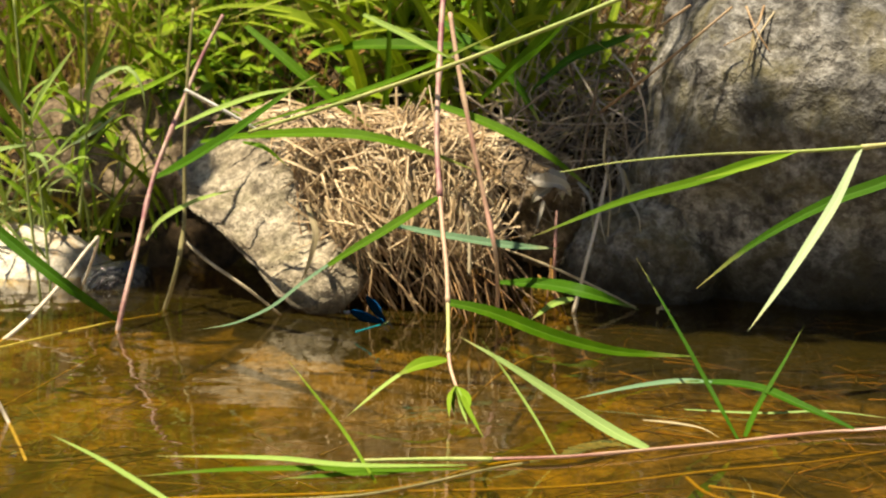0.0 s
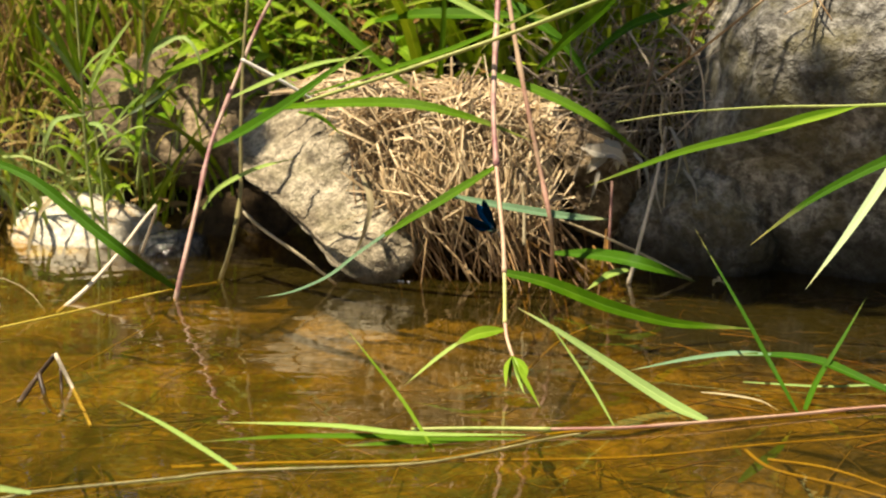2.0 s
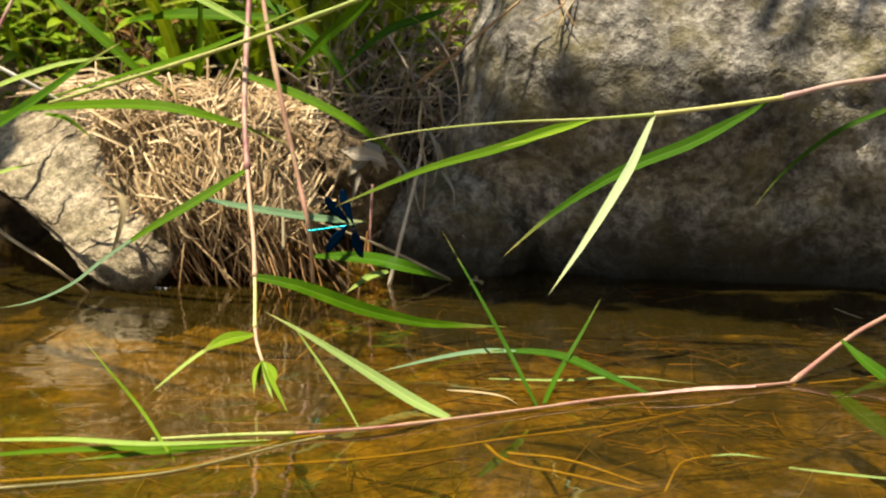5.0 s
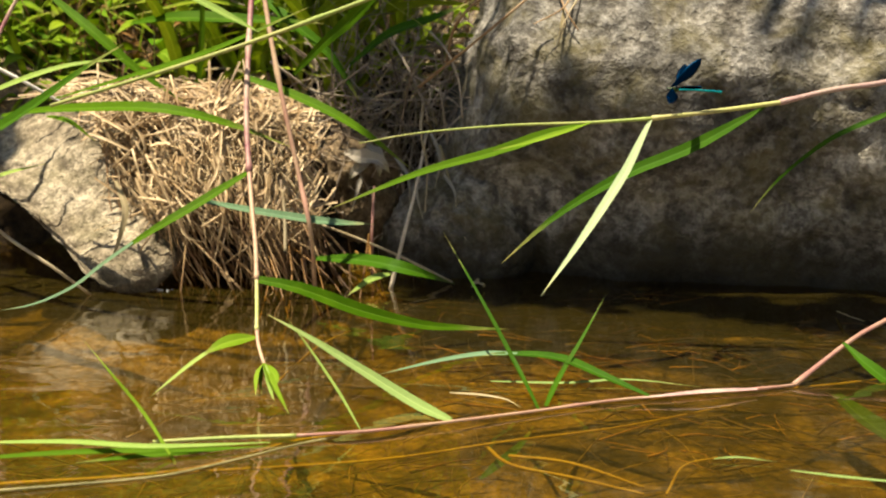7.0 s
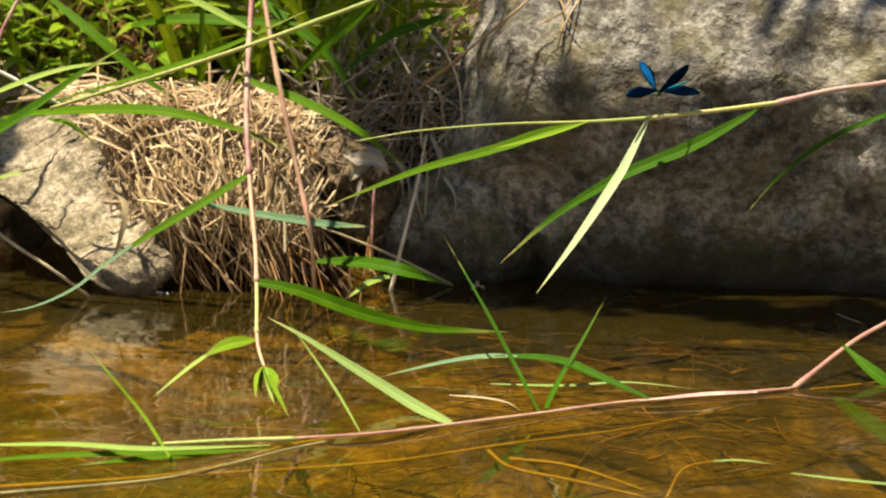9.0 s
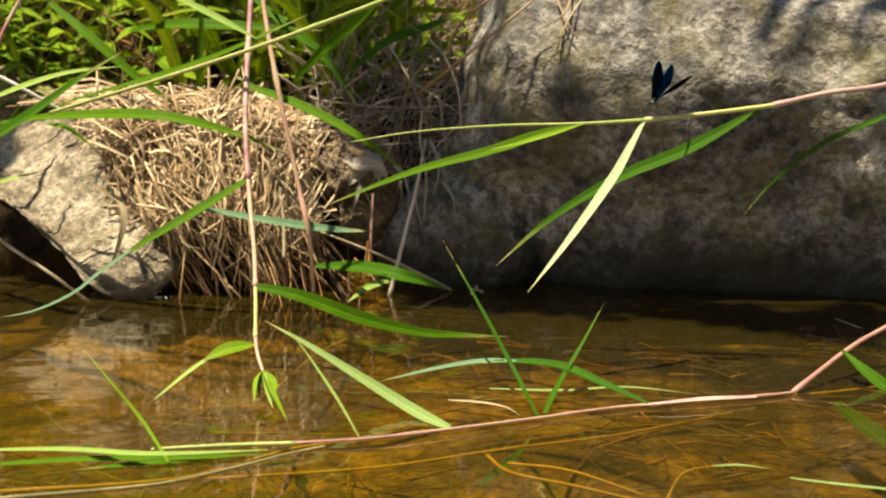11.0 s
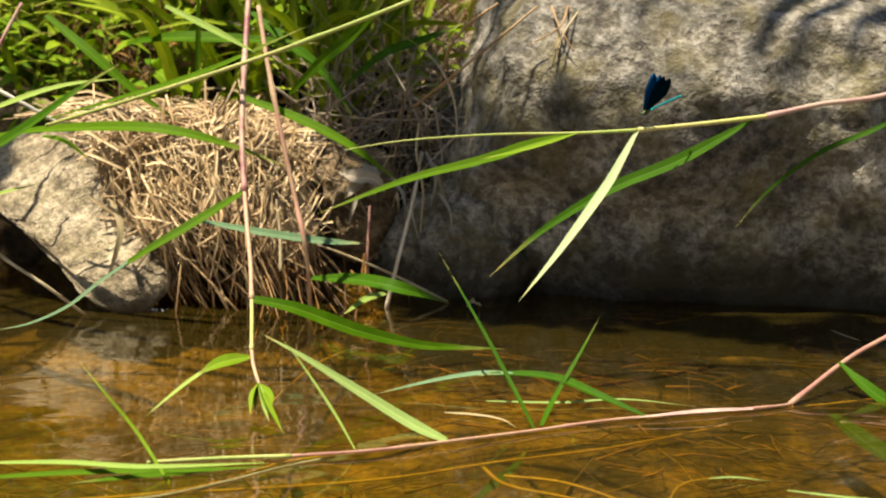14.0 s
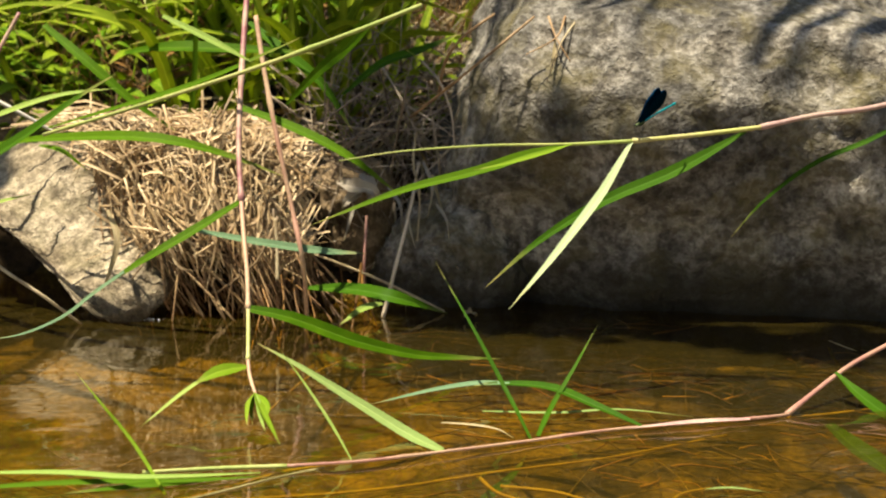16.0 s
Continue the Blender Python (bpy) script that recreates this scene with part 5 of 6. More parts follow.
# ---------------------------------------------------------------- vegetation of the bank
def build_bank_vegetation():
    rnd = random.Random(11)

    def blade_from(s, base, length, width, lean, bend, rndm, n=9):
        a = rndm.uniform(0, 2 * pi)
        d = Vector((cos(a) * lean, sin(a) * lean - 0.12, 1)).normalized()
        out = Vector((cos(a), sin(a) - 0.3, 0)).normalized()
        p = [base]
        for k in range(1, 5):
            t = k / 4
            p.append(base + d * (length * t) + out * (bend * length * t * t) - Vector((0, 0, 1)) * (bend * 0.8 * length * t ** 3))
        f = Vector((rndm.uniform(-0.4, 0.4), -0.7, 0.6))
        s.leaf(p, width, facing=f, n=n, base=0.6, peak=0.35)

    def tuft(name, label, spots, count, length, width, material, lean=0.35, bend=0.5):
        s = Soup()
        for i in range(count):
            cx, cy, spread = spots[i % len(spots)]
            x, y = rnd.gauss(cx, spread), max(rnd.gauss(cy, spread * 0.7), cy - 0.12)
            z = max(ground_height(x, y) - 0.01, 0.0)
            blade_from(s, Vector((x, y, z)), length * rnd.uniform(0.5, 1.15), width * rnd.uniform(0.6, 1.25), lean * rnd.random(), bend * rnd.random(), rnd)
        tagged(new(name, s.mesh(name, material)), label, "grass", kind="stuff")

    def clump(name, label, count, spread, length, width, material, lean, bend):
        """One grass clump, its base at the origin."""
        s = Soup()
        for i in range(count):
            blade_from(s, Vector((rnd.gauss(0, spread), rnd.gauss(0, spread), -0.01)), length * rnd.uniform(0.5, 1.15), width * rnd.uniform(0.6, 1.25), lean * rnd.random(), bend * rnd.random(), rnd)
        return tagged(new(name, s.mesh(name, material)), label, "grass", "grass clumps on the bank")

    def strewn(model, places):
        for k, (x, y) in enumerate(places):
            m = Matrix.Translation((x, y, max(ground_height(x, y), 0.0))) @ pose(0, 0, 0, 0, 0, rnd.uniform(0, 360))
            if k == 0:
                model.matrix_basis = m
            else:
                copy_thing(model, m)

    def spots(n, x0, x1, y0, y1):
        """Places for plants, none in the hollow beneath the sloping stone."""
        res = []
        while len(res) < n:
            x, y = rnd.uniform(x0, x1), rnd.uniform(y0, y1)
            if not (-0.60 < x < -0.26 and y < 2.13):
                res.append((x, y))
        return res

    strewn(clump("grass_clump", "clump of tall arching green grass on the bank", 9, 0.03, 0.36, 0.0125, M_GRASS, 0.5, 0.9), spots(11, -0.6, 0.05, 2.02, 2.5))
    strewn(clump("grass_clump", "clump of broad arching light green grass on the bank", 7, 0.035, 0.30, 0.017, M_GRASS, 0.8, 1.1), spots(12, -0.50, 0.08, 2.0, 2.2) + spots(7, 0.14, 0.55, 2.35, 2.7))
    strewn(clump("grass_clump", "clump of thin drooping grass before the brown stone", 8, 0.03, 0.34, 0.008, M_GRASS, 0.5, 0.9), [(-0.63, 2.04), (-0.57, 2.06), (-0.49, 2.05), (-0.60, 2.33), (-0.50, 2.34), (-0.42, 2.30)])
    strewn(clump("grass_clump", "clump of slender green grass on the bank", 8, 0.025, 0.30, 0.009, M_GRASS, 0.6, 0.8), spots(10, -0.7, 0.3, 2.05, 2.5))
    strewn(clump("grass_clump", "clump of yellow-green grass on the bank", 10, 0.03, 0.42, 0.0095, M_GRASS, 0.35, 0.6), spots(8, -1.35, -0.72, 2.08, 2.4) + spots(9, -0.95, -0.50, 2.15, 2.55))
    strewn(clump("grass_clump", "clump of tan and yellow grass on the bank", 9, 0.04, 0.40, 0.0075, M_GRASS_TAN, 0.4, 0.5), spots(11, -1.35, -0.65, 2.05, 2.35))
    strewn(clump("grass_clump", "short clump of tan and green grass at the water's edge", 12, 0.035, 0.24, 0.0065, M_GRASS_TAN, 0.5, 0.7), spots(6, -1.25, -0.62, 2.0, 2.12))
    strewn(clump("grass_clump", "short clump of green grass at the water's edge", 10, 0.035, 0.26, 0.0075, M_GRASS, 0.6, 0.8), spots(6, -1.2, -0.58, 2.0, 2.14))
    strewn(clump("grass_clump", "clump of pale green grass among the stones", 8, 0.03, 0.34, 0.0085, M_GRASS_PALE, 0.45, 0.8), spots(8, -0.95, -0.52, 1.98, 2.1))
    tuft("dry_grass", "dead brown grass among the stones", [(0.16, 2.0, 0.06), (0.05, 2.02, 0.06), (-1.0, 1.95, 0.12), (0.2, 2.15, 0.08)], 110, 0.16, 0.006, M_DRY, 0.9, 0.8)
    tuft("far_grass", "tall grass on top of the bank", [(-2.2, 3.4, 0.7), (-0.8, 3.4, 0.7), (0.6, 3.4, 0.6), (2.0, 3.4, 0.7), (3.2, 3.6, 0.7)], 1500, 0.95, 0.022, M_GRASS, 0.35, 0.4)
    tuft("bank_grass", "dark green grass standing beside the boulder", [(0.02, 2.08, 0.05), (0.12, 2.12, 0.05)], 34, 0.50, 0.014, M_GRASS, 0.25, 0.35)
    s = Soup()
    for i in range(330):
        x, y = rnd.uniform(-0.35, 0.10), rnd.uniform(2.0, 2.5)
        p = Vector((x, y, ground_height(x, y) + 0.12 * rnd.random() ** 2))
        d = Vector((rnd.gauss(0, 1), rnd.gauss(-0.3, 1), rnd.gauss(0, 0.5))).normalized() * rnd.uniform(0.02, 0.05)
        s.leaf([p, p + d * 0.5 + Vector((0, 0, 0.006)), p + d], d.length * 0.30, facing=(rnd.uniform(-0.5, 0.5), -0.7, 0.6), n=6, base=0.2, peak=0.45, fold=0.5, wave=0.1)
    tagged(new("leaf_litter", s.mesh("leaf_litter", M_RUST_LEAF)), "orange-brown dead leaves among the herbs", "dead leaves", kind="stuff")
    s = Soup()
    for i in range(620):
        x, y = rnd.uniform(-1.5, -0.42), rnd.uniform(2.04, 2.55)
        p = Vector((x, y, max(ground_height(x, y), 0) + 0.005 + 0.05 * rnd.random() ** 2))
        d = Vector((rnd.gauss(0, 1), rnd.gauss(-0.2, 0.7), rnd.gauss(0, 0.45))).normalized() * rnd.uniform(0.03, 0.11)
        s.leaf([p, p + d * 0.5 + Vector((0, 0, 0.01)), p + d], rnd.uniform(0.003, 0.011), facing=(rnd.uniform(-0.5, 0.5), -0.7, 0.6), n=6, base=0.6, peak=0.4, fold=0.5)
    tagged(new("leaf_litter", s.mesh("leaf_litter", M_LITTER)), "tan and rust dead grass lying on the bank", "dead leaves", kind="stuff")
    s = Soup()
    for i in range(1000):
        x, y = rnd.uniform(-1.2, 0.34), rnd.uniform(2.10, 2.6)
        p = Vector((x, y, max(ground_height(x, y), 0) - 0.01))
        d = Vector((rnd.gauss(0, 0.35), rnd.gauss(-0.2, 0.25), 1)).normalized() * rnd.uniform(0.10, 0.26)
        s.stem([p, p + d * 0.5 + Vector((rnd.gauss(0, 0.012), 0, 0)), p + d + Vector((rnd.gauss(0, 0.03), -0.02, -0.01))], rnd.uniform(0.0007, 0.0019), 0.0006, n=6, sides=5)
    tagged(new("dead_stalks", s.mesh("dead_stalks", M_RUST_STALK)), "rust-brown dead stalks standing among the herbs", "dead stalks", kind="stuff")
    # broad-leaved herbs
    def herb(label, leaves, size, slim):
        h = plant("herb", label, "plant", "herbs on the bank")
        top = rnd.uniform(0.14, 0.22)
        bend = Vector((rnd.uniform(-0.05, 0.05), rnd.uniform(-0.06, 0.0), top))
        stem_part(h, [(0, 0, -0.01), tuple(bend * 0.5 + Vector((0.006, 0, 0))), tuple(bend)], 0.0016, 0.0009, M_STEM_GREEN, n=8, sides=5)
        for i in range(leaves):
            t = 0.2 + 0.8 * i / (leaves - 1)
            a = i * 2.4 + rnd.uniform(-0.4, 0.4)
            p = bend * t
            d = Vector((cos(a), sin(a), rnd.uniform(-0.1, 0.5))).normalized() * (size * rnd.uniform(0.7, 1.2))
            leaf_part(h, [p, p + d * 0.5 + Vector((0, 0, 0.006)), p + d - Vector((0, 0, 0.25 * size))], d.length * slim, M_HERB_LEAF, facing=(0.1 * cos(a), -0.4, 0.9), n=7, base=0.2, peak=0.42, fold=0.2)
        return h

    green = "herb with bright green pointed leaves on the bank"
    strewn(herb(green, 8, 0.085, 0.34), spots(22, -0.66, 0.06, 1.99, 2.45))
    strewn(herb("herb with broad light green leaves on the bank", 8, 0.075, 0.52), spots(22, -0.66, 0.10, 2.02, 2.4))
    strewn(herb("herb with slender green leaves on the bank", 12, 0.065, 0.28), spots(22, -0.60, 0.30, 2.0, 2.5))
    strewn(herb("herb with round light green leaves on the bank", 8, 0.050, 0.60), spots(12, -1.3, -0.5, 2.15, 2.5))
    # dead stalks tangled between the grass mat and the boulder
    s = Soup()
    for i in range(430):
        x, y = rnd.uniform(0.02, 0.30), rnd.uniform(1.80, 2.2)
        p = Vector((x, y, rnd.uniform(0.04, 0.24) + (y - 1.82) * 0.45))
        d = Vector((rnd.gauss(0.1, 0.7), rnd.gauss(-0.2, 0.3), rnd.gauss(0.4, 0.7))).normalized() * rnd.uniform(0.05, 0.15)
        s.stem([p - d, p + Vector((rnd.gauss(0, 0.022), 0, rnd.gauss(0, 0.022))), p + d], rnd.choice((0.0006, 0.0007, 0.0009, 0.0012, 0.0018, 0.0024)), 0.0006, n=8, sides=5)
    tagged(new("dead_stalks", s.mesh("dead_stalks", M_DEAD)), "tangled grey dead stalks between stone and boulder", "dead stalks", kind="stuff")
    # wet roots under the mat and weed on the bed
    s = Soup()
    for i in range(12):
        x = rnd.uniform(-0.06, 0.10)
        a = Vector((x, 1.70 + rnd.uniform(-0.02, 0.03), rnd.uniform(0.03, 0.07)))
        b = Vector((x + rnd.gauss(0.01, 0.03), 1.62 + rnd.uniform(-0.06, 0.05), rnd.uniform(-0.04, -0.01)))
        s.stem([a, a.lerp(b, 0.5) + Vector((rnd.gauss(0, 0.008), 0, 0.004)), b], rnd.uniform(0.0008, 0.0018), 0.0008, n=5, sides=5)
    tagged(new("wet_roots", s.mesh("wet_roots", M_ROOT)), "orange-brown wet roots reaching into the water", "roots", kind="stuff")
    s = Soup()
    for i in range(620):
        x, y = rnd.uniform(-1.0, 1.0), rnd.uniform(0.7, 1.62)
        z = ground_height(x, y) + 0.006
        a = rnd.gauss(0.15, 0.9)
        d = Vector((cos(a), sin(a), 0)) * rnd.uniform(0.015, 0.09)
        p = Vector((x, y, z + rnd.uniform(0, 0.012)))
        s.stem([p - d, p + Vector((rnd.gauss(0, 0.006), rnd.gauss(0, 0.008), 0.003)), p + d], rnd.uniform(0.0004, 0.0011), 0.0004, n=6, sides=4)
    tagged(new("sunken_weed", s.mesh("sunken_weed", M_SILT_WEED)), "brown rotting stalks and weed on the stream bed", "weed", kind="stuff")
    # rotting litter in mats before the boulder
    for name, count, thick, material, label in (("sunken_litter", 420, 0.0013, M_ROOT, "orange-brown rotting stalks matted on the stream bed"),
                                                ("sunken_litter", 300, 0.0018, M_TWIG, "dark rotting twigs matted on the stream bed")):
        s = Soup()
        for i in range(count):
            x, y = rnd.uniform(0.10, 0.85), 1.18 + 0.60 * rnd.random() ** 0.6
            z = ground_height(x, y) + rnd.uniform(0.004, 0.022) + 0.05 * min(max((y - 1.38) * 5, 0), 1) * rnd.random() ** 0.5
            if noise.noise(Vector((x * 6, y * 9, 2.0))) < -0.12 or z > -0.012:
                continue
            a = rnd.gauss(-0.5, 0.8)
            d = Vector((cos(a), sin(a), rnd.gauss(0, 0.06))) * rnd.uniform(0.012, 0.055)
            p = Vector((x, y, z))
            s.stem([p - d, p + Vector((rnd.gauss(0, 0.006), rnd.gauss(0, 0.008), 0.003)), p + d], thick * rnd.uniform(0.4, 1.2), 0.0004, n=6, sides=4)
        tagged(new(name, s.mesh(name, material)), label, "litter", kind="stuff")
    # bushes along the top of both banks, out of view, added to block sky light
    s = Soup()
    for i in range(9000):
        x = rnd.uniform(-7, 7)
        y = 4.6 + rnd.gauss(0, 0.5) if i % 2 else -3.6 + rnd.gauss(0, 0.5)
        top = 2.6 + 0.9 * noise.noise(Vector((x * 0.6, 0.2, 5))) + 0.5 * noise.noise(Vector((x * 1.9, 0.2, 3)))
        p = Vector((x, y, (0.9 if y > 0 else 0.2) + rnd.random() * top * (1 if y > 0 else 1.5)))
        d = Vector((rnd.gauss(0, 1), rnd.gauss(-0.4, 1), rnd.gauss(0, 0.7))).normalized() * rnd.uniform(0.09, 0.2)
        s.leaf([p, p + d * 0.5 + Vector((0, 0, 0.02)), p + d], d.length * 0.6, facing=(rnd.uniform(-0.5, 0.5), -0.6, 0.7), n=4, base=0.3, peak=0.4)
    tagged(new("bushes", s.mesh("bushes", M_HERB)), "unseen green bushes added on both banks to hide the sky", "bushes", kind="stuff")


build_bank_vegetation()


# ---------------------------------------------------------------- damselfly
def ball(name, parent, centre, radii, material, seg=14, ring=9):
    s = Soup()
    c = Vector(centre)
    for j in range(ring + 1):
        th = pi * j / ring
        for i in range(seg):
            a = 2 * pi * i / seg
            s.v.append(c + Vector((radii[0] * cos(th), radii[1] * sin(th) * cos(a), radii[2] * sin(th) * sin(a))))
    for j in range(ring):
        for i in range(seg):
            i2 = (i + 1) % seg
            s.face((j * seg + i, j * seg + i2, (j + 1) * seg + i2, (j + 1) * seg + i), ((0, 0),) * 4)
    return under(new(name, s.mesh(name, material)), parent)


def wing_mesh(side):
    """A paddle-shaped wing, root at the origin, along local y."""
    s = Soup()
    n, length = 16, 0.0385
    for i in range(n + 1):
        t = i / n
        wid = 0.0108 * (sin(pi * min(t * 0.86 + 0.06, 1)) ** 0.8) * (0.45 + 0.55 * min(t * 1.8, 1)) * (1 if t < 0.9 else math.sqrt(max(1 - ((t - 0.9) / 0.1) ** 2, 0.02)))
        wid = max(wid, 0.0012)
        front, back = wid * 0.36, -wid * 0.64
        for k in range(5):
            u = k / 4
            z = 0.0004 * (1 if k % 2 else -1) + 0.0005 * sin(t * 3)
            s.v.append(Vector((front + (back - front) * u, side * t * length, z)))
        for k in range(4, -1, -1):
            u = k / 4
            z = 0.0004 * (1 if k % 2 else -1) + 0.0005 * sin(t * 3) - 0.00012
            s.v.append(Vector((front + (back - front) * u, side * t * length, z)))
    for i in range(n):
        for k in range(10):
            k2 = (k + 1) % 10
            a, b = 10 * i, 10 * i + 10
            s.face((a + k, a + k2, b + k2, b + k), ((k / 10, i / n), ((k + 1) / 10, i / n), ((k + 1) / 10, (i + 1) / n), (k / 10, (i + 1) / n)))
    s.face(tuple(range(9, -1, -1)), ((0, 0),) * 10)
    s.face(tuple(range(10 * n, 10 * n + 10)), ((0, 1),) * 10)
    return s.mesh("wing", M_WING)


def build_damselfly():
    f = tagged(new("damselfly"), "dark blue winged damselfly with a teal metallic body", "damselfly")
    ball("thorax", f, (0.0005, 0, 0), (0.0052, 0.0019, 0.0024), M_THORAX)
    head = ball("head", f, (0.0064, 0, 0.0004), (0.0014, 0.0022, 0.0014), M_THORAX)
    ball("eye", head, (0.0068, 0.0021, 0.0006), (0.0011, 0.0010, 0.0012), M_BLACK)
    ball("eye", head, (0.0068, -0.0021, 0.0006), (0.0011, 0.0010, 0.0012), M_BLACK)
    stem_part(f, [(-0.004, 0, 0.0004), (-0.016, 0, 0.0006), (-0.032, 0, 0.0004), (-0.046, 0, 0.0)], 0.0010, 0.0010, M_BODY, name="abdomen", n=45, sides=8, knots=(0.98,))
    for x, sd in ((0.003, 1), (0.003, -1), (0.0015, 1), (0.0015, -1), (0.0, 1), (0.0, -1)):
        stem_part(f, [(x, sd * 0.001, -0.0018), (x + 0.002, sd * 0.0045, -0.003), (x + 0.004, sd * 0.004, -0.0085)], 0.00028, 0.0002, M_BLACK, name="leg", n=8, sides=5)
    w = {}
    for key, x, sd in (("fore_left", 0.0035, 1), ("hind_left", -0.0005, 1), ("fore_right", 0.0035, -1), ("hind_right", -0.0005, -1)):
        w[key] = under(new("wing", wing_mesh(sd)), f)
        w[key].location = (x, sd * 0.0012, 0.0022)
    return f, w


fly, wings = build_damselfly()


def motions():
    """The perch sways, the water drifts, the damselfly flies, hovers and settles."""
    walk(water, [(0.0, pose(0, 0, 0)), (8.0, pose(0.10, 0, 0)), (16.0, pose(0.20, 0, 0))])
    walk(perch, [
        (0.0, pose(0.6896, 1.3600, 0.2892, 0, 0.01, 0)),
        (0.5, pose(0.6863, 1.3600, 0.2879, 0, 0.97, 0)),
        (1.0, pose(0.6847, 1.3600, 0.2991, 0, 0.83, 0)),
        (1.5, pose(0.6872, 1.3600, 0.2932, 0, 1.70, 0)),
        (2.1, pose(0.6889, 1.3600, 0.2970, 0, 0.84, 0)),
        (2.5, pose(0.6934, 1.3600, 0.2960, 0, 0.42, 0)),
        (3.0, pose(0.6930, 1.3600, 0.2943, 0, -0.12, 0)),
        (3.5, pose(0.6915, 1.3600, 0.2968, 0, -0.65, 0)),
        (4.0, pose(0.6888, 1.3600, 0.3003, 0, -0.64, 0)),
        (6.5, pose(0.6858, 1.3600, 0.2985, 0, -0.57, 0)),
        (7.0, pose(0.6829, 1.3600, 0.2965, 0, -0.27, 0)),
        (8.0, pose(0.6814, 1.3600, 0.2974, 0, -0.13, 0)),
        (9.0, pose(0.6804, 1.3600, 0.2980, 0, -0.00, 0)),
        (11.5, pose(0.6774, 1.3600, 0.2998, 0, 0.25, 0)),
        (12.5, pose(0.6776, 1.3600, 0.3010, 0, 0.34, 0)),
        (13.5, pose(0.6756, 1.3600, 0.3000, 0, 0.48, 0)),
        (14.5, pose(0.6749, 1.3600, 0.2987, 0, 0.62, 0)),
        (15.0, pose(0.6739, 1.3600, 0.2987, 0, 0.59, 0)),
        (15.5, pose(0.6734, 1.3600, 0.2983, 0, 0.55, 0)),
        (16.0, pose(0.6731, 1.3600, 0.2986, 0, 0.52, 0)),
    ])

    walk(swaying["pale"], [
        (0.0, pose(-0.3424, -0.0600, -0.0543, 0, -1.5, 0)),
        (2.3, pose(-0.3424, -0.0600, -0.0543, 0, -2.5, 0)),
        (3.5, pose(-0.3424, -0.0600, -0.0543, 0, -3.0, 0)),
        (6.5, pose(-0.3424, -0.0600, -0.0543, 0, 0.4, 0)),
        (7.5, pose(-0.3424, -0.0600, -0.0543, 0, -0.6, 0)),
        (9.0, pose(-0.3424, -0.0600, -0.0543, 0, 0.3, 0)),
        (12.5, pose(-0.3424, -0.0600, -0.0543, 0, 2.0, 0)),
        (14.0, pose(-0.3424, -0.0600, -0.0543, 0, 2.0, 0)),
        (16.0, pose(-0.3424, -0.0600, -0.0543, 0, 3.5, 0)),
    ])
    walk(swaying["dark"], [
        (0.0, pose(-0.2268, -0.0500, -0.0438, 0, 1.7, 0)),
        (2.3, pose(-0.2268, -0.0500, -0.0438, 0, 1.8, 0)),
        (3.5, pose(-0.2268, -0.0500, -0.0438, 0, 2.0, 0)),
        (6.5, pose(-0.2268, -0.0500, -0.0438, 0, 0.6, 0)),
        (7.5, pose(-0.2268, -0.0500, -0.0438, 0, 0.5, 0)),
        (9.0, pose(-0.2268, -0.0500, -0.0438, 0, 0.1, 0)),
        (12.5, pose(-0.2268, -0.0500, -0.0438, 0, -0.1, 0)),
        (14.0, pose(-0.2268, -0.0500, -0.0438, 0, -0.3, 0)),
        (16.0, pose(-0.2268, -0.0500, -0.0438, 0, -0.5, 0)),
    ])
